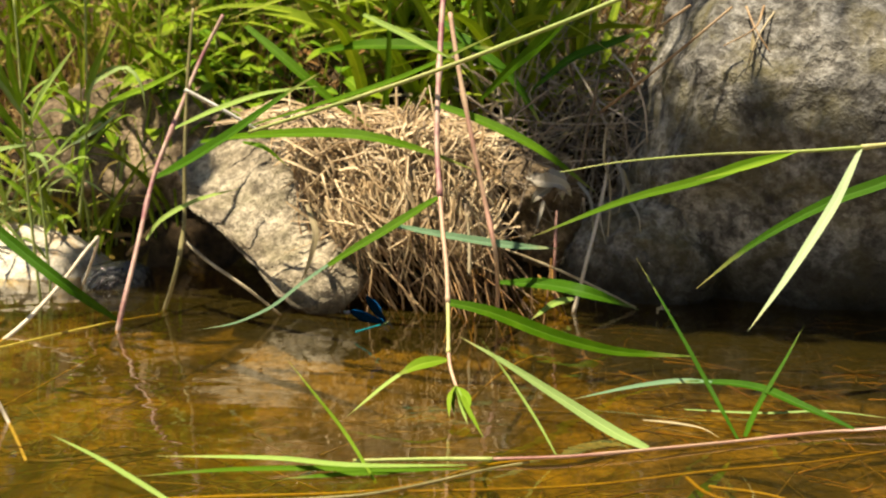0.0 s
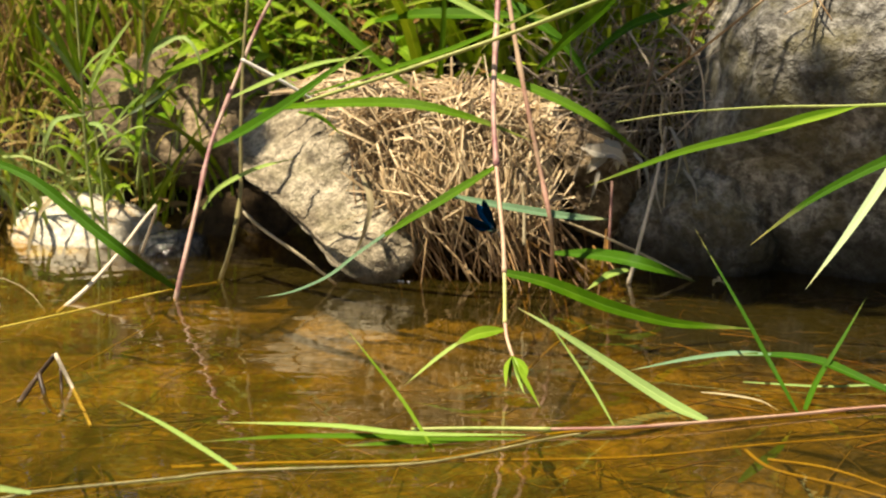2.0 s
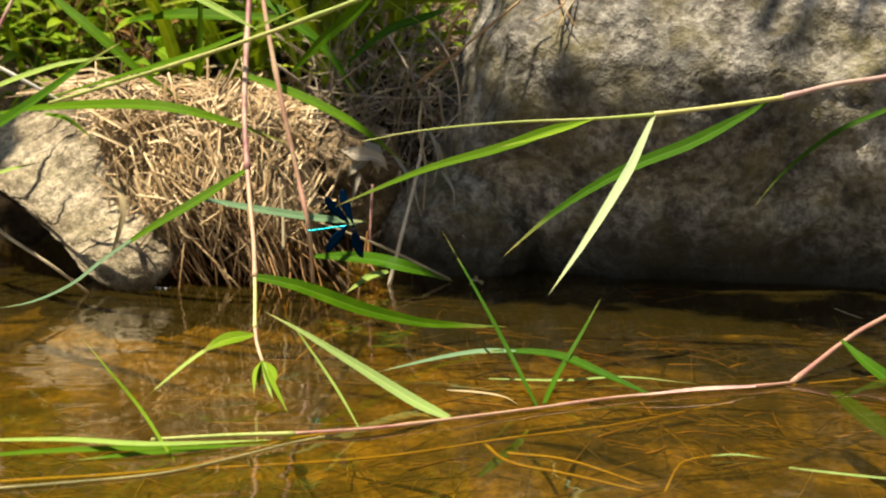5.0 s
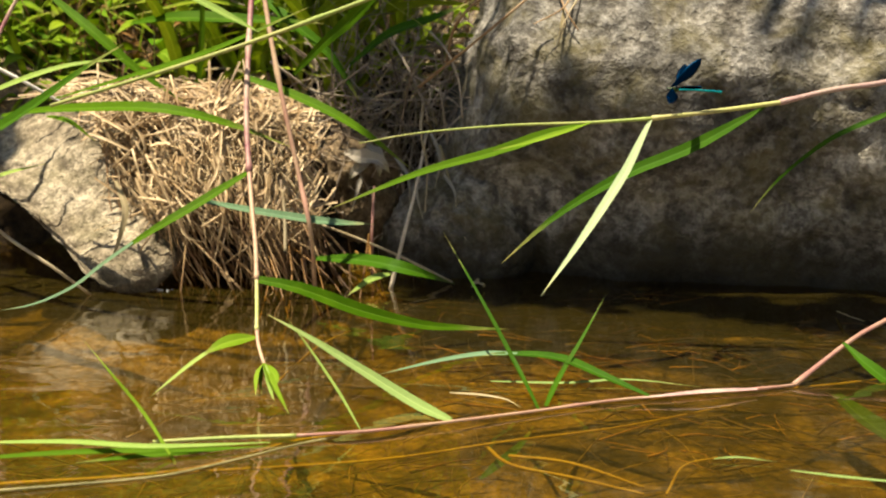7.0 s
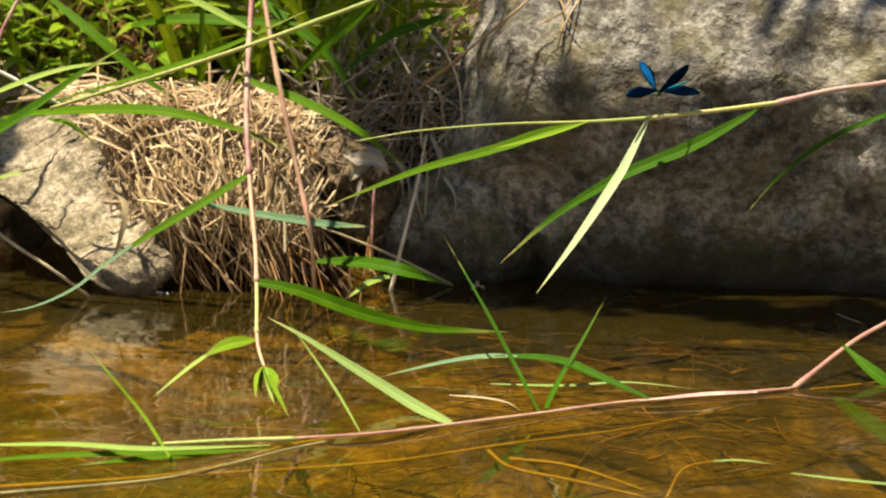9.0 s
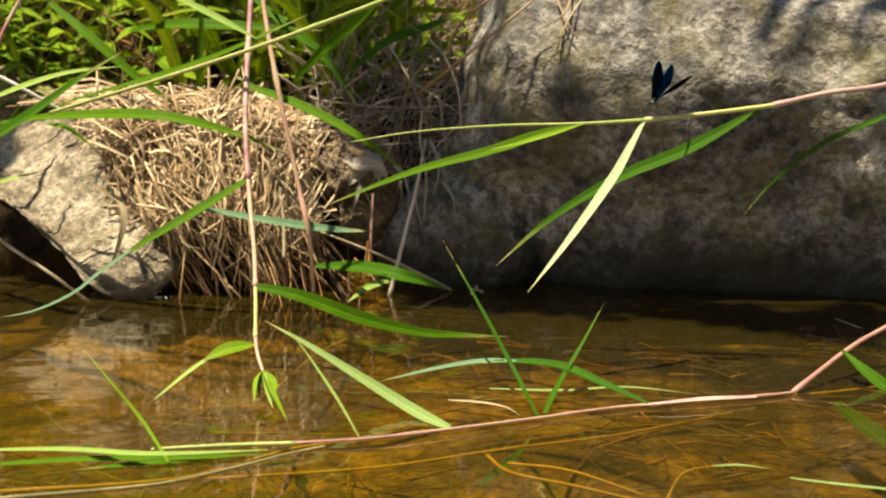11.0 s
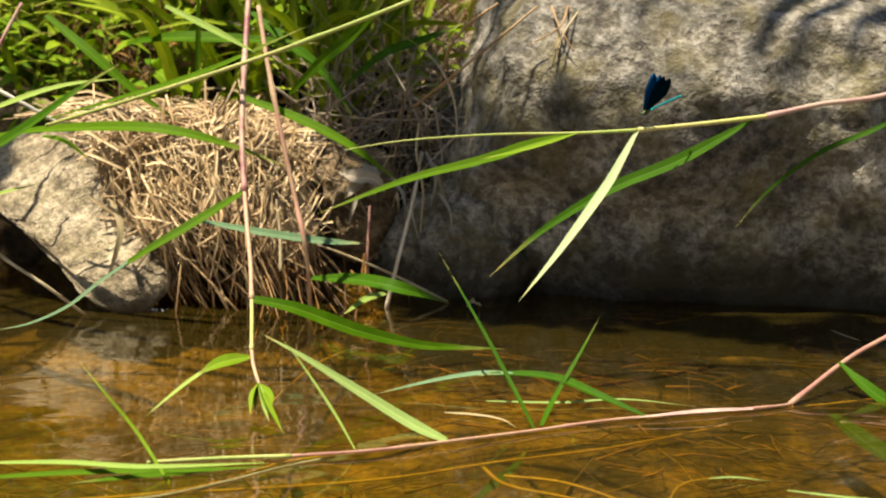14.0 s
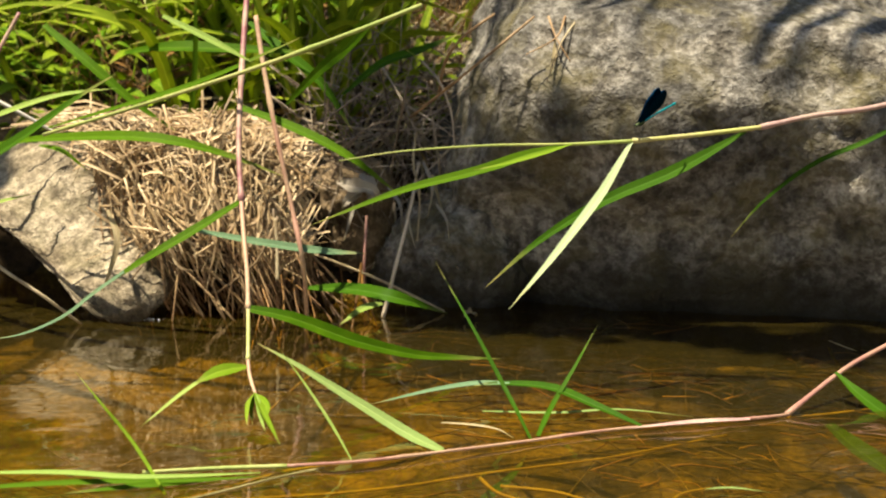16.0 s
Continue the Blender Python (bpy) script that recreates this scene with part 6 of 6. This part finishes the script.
    walk(fly, [
        (0.000, pose(-0.1099, 1.5000, 0.0222, 12.7, -19.4, -36.6)),
        (0.267, pose(-0.0740, 1.3800, 0.0548, -1.9, -13.2, 32.3)),
        (0.500, pose(-0.0381, 1.2600, 0.0874, -1.8, 2.1, 97.1)),
        (0.733, pose(-0.0105, 1.4050, 0.0675, -4.8, -10.3, 18.5)),
        (1.000, pose(0.0171, 1.5500, 0.0476, 7.2, -15.4, -62.9)),
        (1.500, pose(-0.0011, 1.5800, 0.0618, 8.4, -4.6, -54.7)),
        (2.000, pose(-0.0498, 1.5200, 0.0918, 5.8, -8.1, -67.2)),
        (2.500, pose(-0.0642, 1.4800, 0.0767, -0.3, 9.2, -91.3)),
        (3.000, pose(-0.1078, 1.4800, 0.0423, 1.4, 17.3, -84.3)),
        (3.500, pose(-0.1569, 1.4700, 0.0311, 5.3, 4.5, -67.7)),
        (4.000, pose(-0.1368, 1.5000, 0.0366, 14.1, 5.9, -0.0)),
        (4.200, pose(-0.0885, 1.5000, 0.0367, 14.1, 2.6, -0.0)),
        (5.000, pose(0.0610, 1.4400, 0.1143, 14.1, -8.9, -10.0)),
        (5.700, pose(0.2029, 1.3600, 0.2229, 10.0, -10.8, 44.5)),
        (6.300, pose(0.2950, 1.3200, 0.2537, 3.2, -10.3, 76.6)),
        (6.500, pose(0.3131, 1.3100, 0.2565, 3.4, -10.9, 75.7)),
        (6.733, pose(0.3376, 1.3050, 0.2622, -7.5, -10.8, 128.5)),
        (7.000, pose(0.3621, 1.3000, 0.2679, -14.0, -2.2, -180.0)),
        (7.500, pose(0.3515, 1.3000, 0.2704, -14.3, 11.9, -180.0)),
        (8.000, pose(0.3461, 1.3000, 0.2695, -14.6, 16.3, -180.0)),
        (8.500, pose(0.3468, 1.3000, 0.2659, -12.4, 17.1, -150.6)),
        (9.000, pose(0.3468, 1.3000, 0.2672, -10.8, 11.9, -140.3)),
        (9.200, pose(0.3459, 1.3000, 0.2666, -12.3, 16.4, -150.4)),
        (10.000, pose(0.3454, 1.3000, 0.2669, -11.7, 16.3, -145.9)),
        (10.700, pose(0.3449, 1.3000, 0.2649, -11.5, 19.0, -143.7)),
        (11.500, pose(0.3450, 1.3000, 0.2647, -11.4, 23.4, -142.1)),
        (12.000, pose(0.3452, 1.3000, 0.2648, -11.5, 22.7, -142.8)),
        (12.500, pose(0.3440, 1.3000, 0.2653, -11.2, 19.7, -142.2)),
        (13.000, pose(0.3413, 1.3000, 0.2662, -12.5, 19.3, -151.1)),
        (13.500, pose(0.3414, 1.3000, 0.2662, -12.9, 20.1, -153.3)),
        (14.000, pose(0.3404, 1.3000, 0.2657, -12.9, 18.7, -153.9)),
        (14.500, pose(0.3400, 1.3000, 0.2664, -12.6, 16.6, -152.4)),
        (15.000, pose(0.3385, 1.3000, 0.2651, -13.3, 20.2, -156.5)),
        (15.500, pose(0.3380, 1.3000, 0.2650, -13.0, 21.6, -153.8)),
        (16.000, pose(0.3384, 1.3000, 0.2646, -13.3, 23.8, -154.7)),
    ])
    walk(wings["fore_left"], [
        (0.000, pose(0.0035, 0.0012, 0.0022, 103.5, -9.3, 25.3)),
        (0.500, pose(0.0035, 0.0012, 0.0022, 30.8, -14.4, 74.7)),
        (1.000, pose(0.0035, 0.0012, 0.0022, 41.6, -22.6, 51.3)),
        (1.500, pose(0.0035, 0.0012, 0.0022, 43.7, -41.5, 52.9)),
        (2.000, pose(0.0035, 0.0012, 0.0022, 115.3, -1.5, 43.5)),
        (2.267, pose(0.0035, 0.0012, 0.0022, 111.1, -16.9, -7.9)),
        (2.500, pose(0.0035, 0.0012, 0.0022, 121.9, -29.3, -64.1)),
        (2.733, pose(0.0035, 0.0012, 0.0022, 61.1, -15.4, -7.8)),
        (3.000, pose(0.0035, 0.0012, 0.0022, 27.6, 32.1, 17.7)),
        (3.500, pose(0.0035, 0.0012, 0.0022, 42.3, 40.3, 12.2)),
        (4.000, pose(0.0035, 0.0012, 0.0022, 10.3, 23.1, -18.4)),
        (4.100, pose(0.0035, 0.0012, 0.0022, 41.5, -6.1, 11.2)),
        (4.200, pose(0.0035, 0.0012, 0.0022, 60.8, -44.7, 27.0)),
        (5.000, pose(0.0035, 0.0012, 0.0022, 59.6, -8.1, 9.8)),
        (5.700, pose(0.0035, 0.0012, 0.0022, 57.2, 16.5, -40.4)),
        (6.000, pose(0.0035, 0.0012, 0.0022, 121.3, 10.8, 16.0)),
        (6.300, pose(0.0035, 0.0012, 0.0022, 163.7, -37.2, 44.6)),
        (6.500, pose(0.0035, 0.0012, 0.0022, 160.4, -38.6, 29.6)),
        (6.667, pose(0.0035, 0.0012, 0.0022, -122.8, -47.8, -5.3)),
        (6.833, pose(0.0035, 0.0012, 0.0022, -57.5, -26.4, -26.0)),
        (7.000, pose(0.0035, 0.0012, 0.0022, -7.3, -1.1, -16.8)),
        (7.500, pose(0.0035, 0.0012, 0.0022, -8.5, -0.7, -14.5)),
        (8.000, pose(0.0035, 0.0012, 0.0022, 26.7, -21.2, 11.1)),
        (8.500, pose(0.0035, 0.0012, 0.0022, 68.1, -57.0, 7.5)),
        (9.000, pose(0.0035, 0.0012, 0.0022, 100.9, -50.7, -41.5)),
        (9.200, pose(0.0035, 0.0012, 0.0022, 112.7, -49.7, -44.0)),
        (10.000, pose(0.0035, 0.0012, 0.0022, 110.0, -55.3, -46.1)),
        (10.700, pose(0.0035, 0.0012, 0.0022, 128.5, -34.7, -50.8)),
        (11.500, pose(0.0035, 0.0012, 0.0022, 115.7, -49.2, -52.2)),
        (12.000, pose(0.0035, 0.0012, 0.0022, 71.3, -46.4, -35.9)),
        (12.500, pose(0.0035, 0.0012, 0.0022, 111.6, -53.5, -49.8)),
        (13.000, pose(0.0035, 0.0012, 0.0022, 119.5, -60.8, -52.1)),
        (13.500, pose(0.0035, 0.0012, 0.0022, 91.2, -28.3, -31.1)),
        (14.000, pose(0.0035, 0.0012, 0.0022, 83.0, -28.1, -29.5)),
        (14.500, pose(0.0035, 0.0012, 0.0022, 112.6, -44.4, -41.4)),
        (15.000, pose(0.0035, 0.0012, 0.0022, 88.8, -35.0, -30.0)),
        (15.500, pose(0.0035, 0.0012, 0.0022, 91.2, -34.9, -32.3)),
        (16.000, pose(0.0035, 0.0012, 0.0022, 91.5, -35.8, -32.5)),
    ])
    walk(wings["hind_left"], [
        (0.000, pose(-0.0005, 0.0012, 0.0022, 99.6, -45.1, 21.8)),
        (0.500, pose(-0.0005, 0.0012, 0.0022, 37.4, -49.9, 65.6)),
        (1.000, pose(-0.0005, 0.0012, 0.0022, 87.7, -60.2, 27.8)),
        (1.500, pose(-0.0005, 0.0012, 0.0022, 87.3, -59.1, 32.0)),
        (2.000, pose(-0.0005, 0.0012, 0.0022, 140.0, -40.5, 28.7)),
        (2.267, pose(-0.0005, 0.0012, 0.0022, 98.0, 15.4, 32.3)),
        (2.500, pose(-0.0005, 0.0012, 0.0022, 23.8, 51.2, -22.1)),
        (3.000, pose(-0.0005, 0.0012, 0.0022, -29.8, 21.3, -41.2)),
        (3.500, pose(-0.0005, 0.0012, 0.0022, -30.2, 32.9, -42.4)),
        (3.733, pose(-0.0005, 0.0012, 0.0022, 29.6, 11.7, 5.7)),
        (4.000, pose(-0.0005, 0.0012, 0.0022, 66.6, -35.0, 20.3)),
        (4.200, pose(-0.0005, 0.0012, 0.0022, 44.1, -56.8, 45.0)),
        (5.000, pose(-0.0005, 0.0012, 0.0022, 76.8, -29.8, 15.2)),
        (5.700, pose(-0.0005, 0.0012, 0.0022, 36.6, -21.8, -21.7)),
        (5.900, pose(-0.0005, 0.0012, 0.0022, -13.2, -33.1, -32.3)),
        (6.100, pose(-0.0005, 0.0012, 0.0022, -70.9, -47.3, -27.6)),
        (6.300, pose(-0.0005, 0.0012, 0.0022, -142.1, -50.3, -5.8)),
        (6.500, pose(-0.0005, 0.0012, 0.0022, -139.1, -46.6, -13.5)),
        (6.667, pose(-0.0005, 0.0012, 0.0022, -81.3, -30.2, -17.0)),
        (6.833, pose(-0.0005, 0.0012, 0.0022, -31.0, -18.3, -4.2)),
        (7.000, pose(-0.0005, 0.0012, 0.0022, 18.9, -19.7, 13.3)),
        (7.500, pose(-0.0005, 0.0012, 0.0022, 4.7, 8.1, -2.9)),
        (8.000, pose(-0.0005, 0.0012, 0.0022, 9.1, 9.1, 52.0)),
        (8.500, pose(-0.0005, 0.0012, 0.0022, -2.5, 23.5, 58.4)),
        (9.000, pose(-0.0005, 0.0012, 0.0022, -6.9, 50.7, 42.9)),
        (9.200, pose(-0.0005, 0.0012, 0.0022, 6.5, 47.3, 66.2)),
        (10.000, pose(-0.0005, 0.0012, 0.0022, -4.1, 49.1, 51.3)),
        (10.233, pose(-0.0005, 0.0012, 0.0022, 12.5, -1.4, 48.8)),
        (10.467, pose(-0.0005, 0.0012, 0.0022, 40.7, -47.9, 25.8)),
        (10.700, pose(-0.0005, 0.0012, 0.0022, 130.3, -54.9, -59.8)),
        (11.100, pose(-0.0005, 0.0012, 0.0022, 22.4, -27.0, 37.1)),
        (11.500, pose(-0.0005, 0.0012, 0.0022, -10.0, 44.8, 42.0)),
        (11.733, pose(-0.0005, 0.0012, 0.0022, 8.2, -8.6, 17.0)),
        (12.000, pose(-0.0005, 0.0012, 0.0022, 60.3, -40.0, -38.0)),
        (12.267, pose(-0.0005, 0.0012, 0.0022, 17.0, -10.4, 23.9)),
        (12.500, pose(-0.0005, 0.0012, 0.0022, 14.5, 38.1, 65.3)),
        (12.733, pose(-0.0005, 0.0012, 0.0022, 22.9, -28.8, 47.6)),
        (13.000, pose(-0.0005, 0.0012, 0.0022, 122.0, -66.1, -55.7)),
        (13.500, pose(-0.0005, 0.0012, 0.0022, 81.8, -31.2, -30.3)),
        (14.000, pose(-0.0005, 0.0012, 0.0022, 75.6, -31.0, -29.2)),
        (14.500, pose(-0.0005, 0.0012, 0.0022, 75.0, -37.9, -29.2)),
        (15.000, pose(-0.0005, 0.0012, 0.0022, 121.3, -53.6, -48.1)),
        (15.500, pose(-0.0005, 0.0012, 0.0022, 80.7, -38.0, -30.8)),
        (16.000, pose(-0.0005, 0.0012, 0.0022, 81.3, -39.0, -31.2)),
    ])
    walk(wings["fore_right"], [
        (0.000, pose(0.0035, -0.0012, 0.0022, -132.6, -14.6, 35.1)),
        (0.267, pose(0.0035, -0.0012, 0.0022, -70.3, 0.5, 56.5)),
        (0.500, pose(0.0035, -0.0012, 0.0022, -7.7, -11.6, 79.6)),
        (1.000, pose(0.0035, -0.0012, 0.0022, 34.6, -11.8, 52.5)),
        (1.500, pose(0.0035, -0.0012, 0.0022, 23.6, -15.5, 53.6)),
        (1.733, pose(0.0035, -0.0012, 0.0022, -40.0, -22.3, 42.9)),
        (2.000, pose(0.0035, -0.0012, 0.0022, -108.2, -34.3, 45.1)),
        (2.267, pose(0.0035, -0.0012, 0.0022, -60.9, -34.9, -19.9)),
        (2.500, pose(0.0035, -0.0012, 0.0022, -37.4, -3.1, -64.9)),
        (3.000, pose(0.0035, -0.0012, 0.0022, -26.4, 28.0, -28.3)),
        (3.500, pose(0.0035, -0.0012, 0.0022, -27.4, 34.2, -40.8)),
        (3.733, pose(0.0035, -0.0012, 0.0022, 15.2, 10.3, 5.0)),
        (4.000, pose(0.0035, -0.0012, 0.0022, 34.3, -31.5, 29.8)),
        (4.100, pose(0.0035, -0.0012, 0.0022, -38.5, -34.1, 22.3)),
        (4.200, pose(0.0035, -0.0012, 0.0022, -116.1, -40.8, 23.5)),
        (4.467, pose(0.0035, -0.0012, 0.0022, -176.9, -24.8, 34.2)),
        (4.733, pose(0.0035, -0.0012, 0.0022, 130.7, -8.4, 25.5)),
        (5.000, pose(0.0035, -0.0012, 0.0022, 77.9, -5.1, 7.3)),
        (5.700, pose(0.0035, -0.0012, 0.0022, 25.9, -29.3, -14.4)),
        (5.900, pose(0.0035, -0.0012, 0.0022, 84.7, -39.5, -18.4)),
        (6.100, pose(0.0035, -0.0012, 0.0022, 150.2, -41.3, -32.3)),
        (6.300, pose(0.0035, -0.0012, 0.0022, -148.5, -32.6, -40.2)),
        (6.500, pose(0.0035, -0.0012, 0.0022, -128.7, -35.9, -31.8)),
        (7.000, pose(0.0035, -0.0012, 0.0022, -67.9, -41.1, -17.6)),
        (7.500, pose(0.0035, -0.0012, 0.0022, -46.5, -9.0, -11.5)),
        (8.000, pose(0.0035, -0.0012, 0.0022, -37.6, 8.0, 3.3)),
        (8.500, pose(0.0035, -0.0012, 0.0022, -37.8, -18.1, -31.1)),
        (9.000, pose(0.0035, -0.0012, 0.0022, -32.4, 14.1, -33.5)),
        (9.200, pose(0.0035, -0.0012, 0.0022, -39.1, 0.0, -32.8)),
        (10.000, pose(0.0035, -0.0012, 0.0022, -39.8, 2.2, -34.4)),
        (10.700, pose(0.0035, -0.0012, 0.0022, -96.4, -9.7, -33.4)),
        (11.500, pose(0.0035, -0.0012, 0.0022, -67.3, -9.1, -35.6)),
        (12.000, pose(0.0035, -0.0012, 0.0022, -55.6, -6.3, -36.3)),
        (12.500, pose(0.0035, -0.0012, 0.0022, -53.9, -4.2, -36.2)),
        (13.000, pose(0.0035, -0.0012, 0.0022, -67.8, -32.4, -38.8)),
        (13.500, pose(0.0035, -0.0012, 0.0022, -57.6, -36.2, -43.1)),
        (14.000, pose(0.0035, -0.0012, 0.0022, -50.1, -25.8, -40.9)),
        (14.500, pose(0.0035, -0.0012, 0.0022, -41.0, -1.1, -31.2)),
        (15.000, pose(0.0035, -0.0012, 0.0022, -34.2, -29.3, -48.2)),
        (15.500, pose(0.0035, -0.0012, 0.0022, -57.9, -42.3, -45.5)),
        (16.000, pose(0.0035, -0.0012, 0.0022, -52.9, -42.9, -48.3)),
    ])
    walk(wings["hind_right"], [
        (0.000, pose(-0.0005, -0.0012, 0.0022, -80.3, -45.2, 21.7)),
        (0.267, pose(-0.0005, -0.0012, 0.0022, -35.5, -50.1, 42.8)),
        (0.500, pose(-0.0005, -0.0012, 0.0022, 15.9, -63.9, 53.6)),
        (1.000, pose(-0.0005, -0.0012, 0.0022, 116.9, -72.5, -0.1)),
        (1.500, pose(-0.0005, -0.0012, 0.0022, 8.2, -59.0, 77.2)),
        (1.733, pose(-0.0005, -0.0012, 0.0022, -51.3, -62.8, 55.6)),
        (2.000, pose(-0.0005, -0.0012, 0.0022, -129.1, -74.0, 54.7)),
        (2.267, pose(-0.0005, -0.0012, 0.0022, -59.9, -12.8, 3.6)),
        (2.500, pose(-0.0005, -0.0012, 0.0022, -23.8, 52.1, 24.9)),
        (3.000, pose(-0.0005, -0.0012, 0.0022, 33.5, 30.2, 22.6)),
        (3.500, pose(-0.0005, -0.0012, 0.0022, 51.7, 36.4, 20.1)),
        (4.000, pose(-0.0005, -0.0012, 0.0022, -1.7, 38.4, -46.9)),
        (4.100, pose(-0.0005, -0.0012, 0.0022, -29.6, -32.6, -47.9)),
        (4.200, pose(-0.0005, -0.0012, 0.0022, -155.0, -62.3, 64.7)),
        (4.467, pose(-0.0005, -0.0012, 0.0022, 170.7, -11.6, 72.9)),
        (4.733, pose(-0.0005, -0.0012, 0.0022, 136.8, 34.8, 50.3)),
        (5.000, pose(-0.0005, -0.0012, 0.0022, 62.2, 44.3, -16.7)),
        (5.700, pose(-0.0005, -0.0012, 0.0022, 40.6, 9.4, -43.5)),
        (6.000, pose(-0.0005, -0.0012, 0.0022, 97.2, -10.2, -7.9)),
        (6.300, pose(-0.0005, -0.0012, 0.0022, 151.2, -50.4, -2.6)),
        (6.500, pose(-0.0005, -0.0012, 0.0022, 163.1, -45.1, 2.1)),
        (6.667, pose(-0.0005, -0.0012, 0.0022, -127.7, -44.0, -23.4)),
        (6.833, pose(-0.0005, -0.0012, 0.0022, -71.2, -27.3, -32.3)),
        (7.000, pose(-0.0005, -0.0012, 0.0022, -23.1, -11.4, -23.1)),
        (7.500, pose(-0.0005, -0.0012, 0.0022, -6.2, -14.0, -39.1)),
        (8.000, pose(-0.0005, -0.0012, 0.0022, -6.9, -13.2, -37.3)),
        (8.500, pose(-0.0005, -0.0012, 0.0022, 4.8, 11.1, -28.3)),
        (8.733, pose(-0.0005, -0.0012, 0.0022, -11.1, 32.3, 15.4)),
        (9.000, pose(-0.0005, -0.0012, 0.0022, -1.9, 57.3, 71.6)),
        (9.200, pose(-0.0005, -0.0012, 0.0022, -91.5, 58.9, -2.6)),
        (10.000, pose(-0.0005, -0.0012, 0.0022, -52.2, 65.4, 30.6)),
        (10.333, pose(-0.0005, -0.0012, 0.0022, -104.8, 24.3, -23.5)),
        (10.700, pose(-0.0005, -0.0012, 0.0022, -114.8, -27.7, -36.4)),
        (11.100, pose(-0.0005, -0.0012, 0.0022, -99.9, 17.7, -24.8)),
        (11.500, pose(-0.0005, -0.0012, 0.0022, -59.6, 54.0, 13.7)),
        (11.733, pose(-0.0005, -0.0012, 0.0022, -59.5, 17.3, -16.5)),
        (12.000, pose(-0.0005, -0.0012, 0.0022, -41.3, -14.7, -46.4)),
        (12.500, pose(-0.0005, -0.0012, 0.0022, -16.6, -15.7, -59.4)),
        (13.000, pose(-0.0005, -0.0012, 0.0022, -61.0, -37.9, -43.4)),
        (13.500, pose(-0.0005, -0.0012, 0.0022, -48.5, -42.1, -50.1)),
        (14.000, pose(-0.0005, -0.0012, 0.0022, -40.8, -30.6, -47.4)),
        (14.500, pose(-0.0005, -0.0012, 0.0022, -33.9, -7.5, -37.9)),
        (15.000, pose(-0.0005, -0.0012, 0.0022, -6.0, 13.9, -26.1)),
        (15.267, pose(-0.0005, -0.0012, 0.0022, -28.9, -14.9, -45.0)),
        (15.500, pose(-0.0005, -0.0012, 0.0022, -46.8, -48.5, -54.3)),
        (16.000, pose(-0.0005, -0.0012, 0.0022, -41.4, -48.4, -57.6)),
    ])


motions()
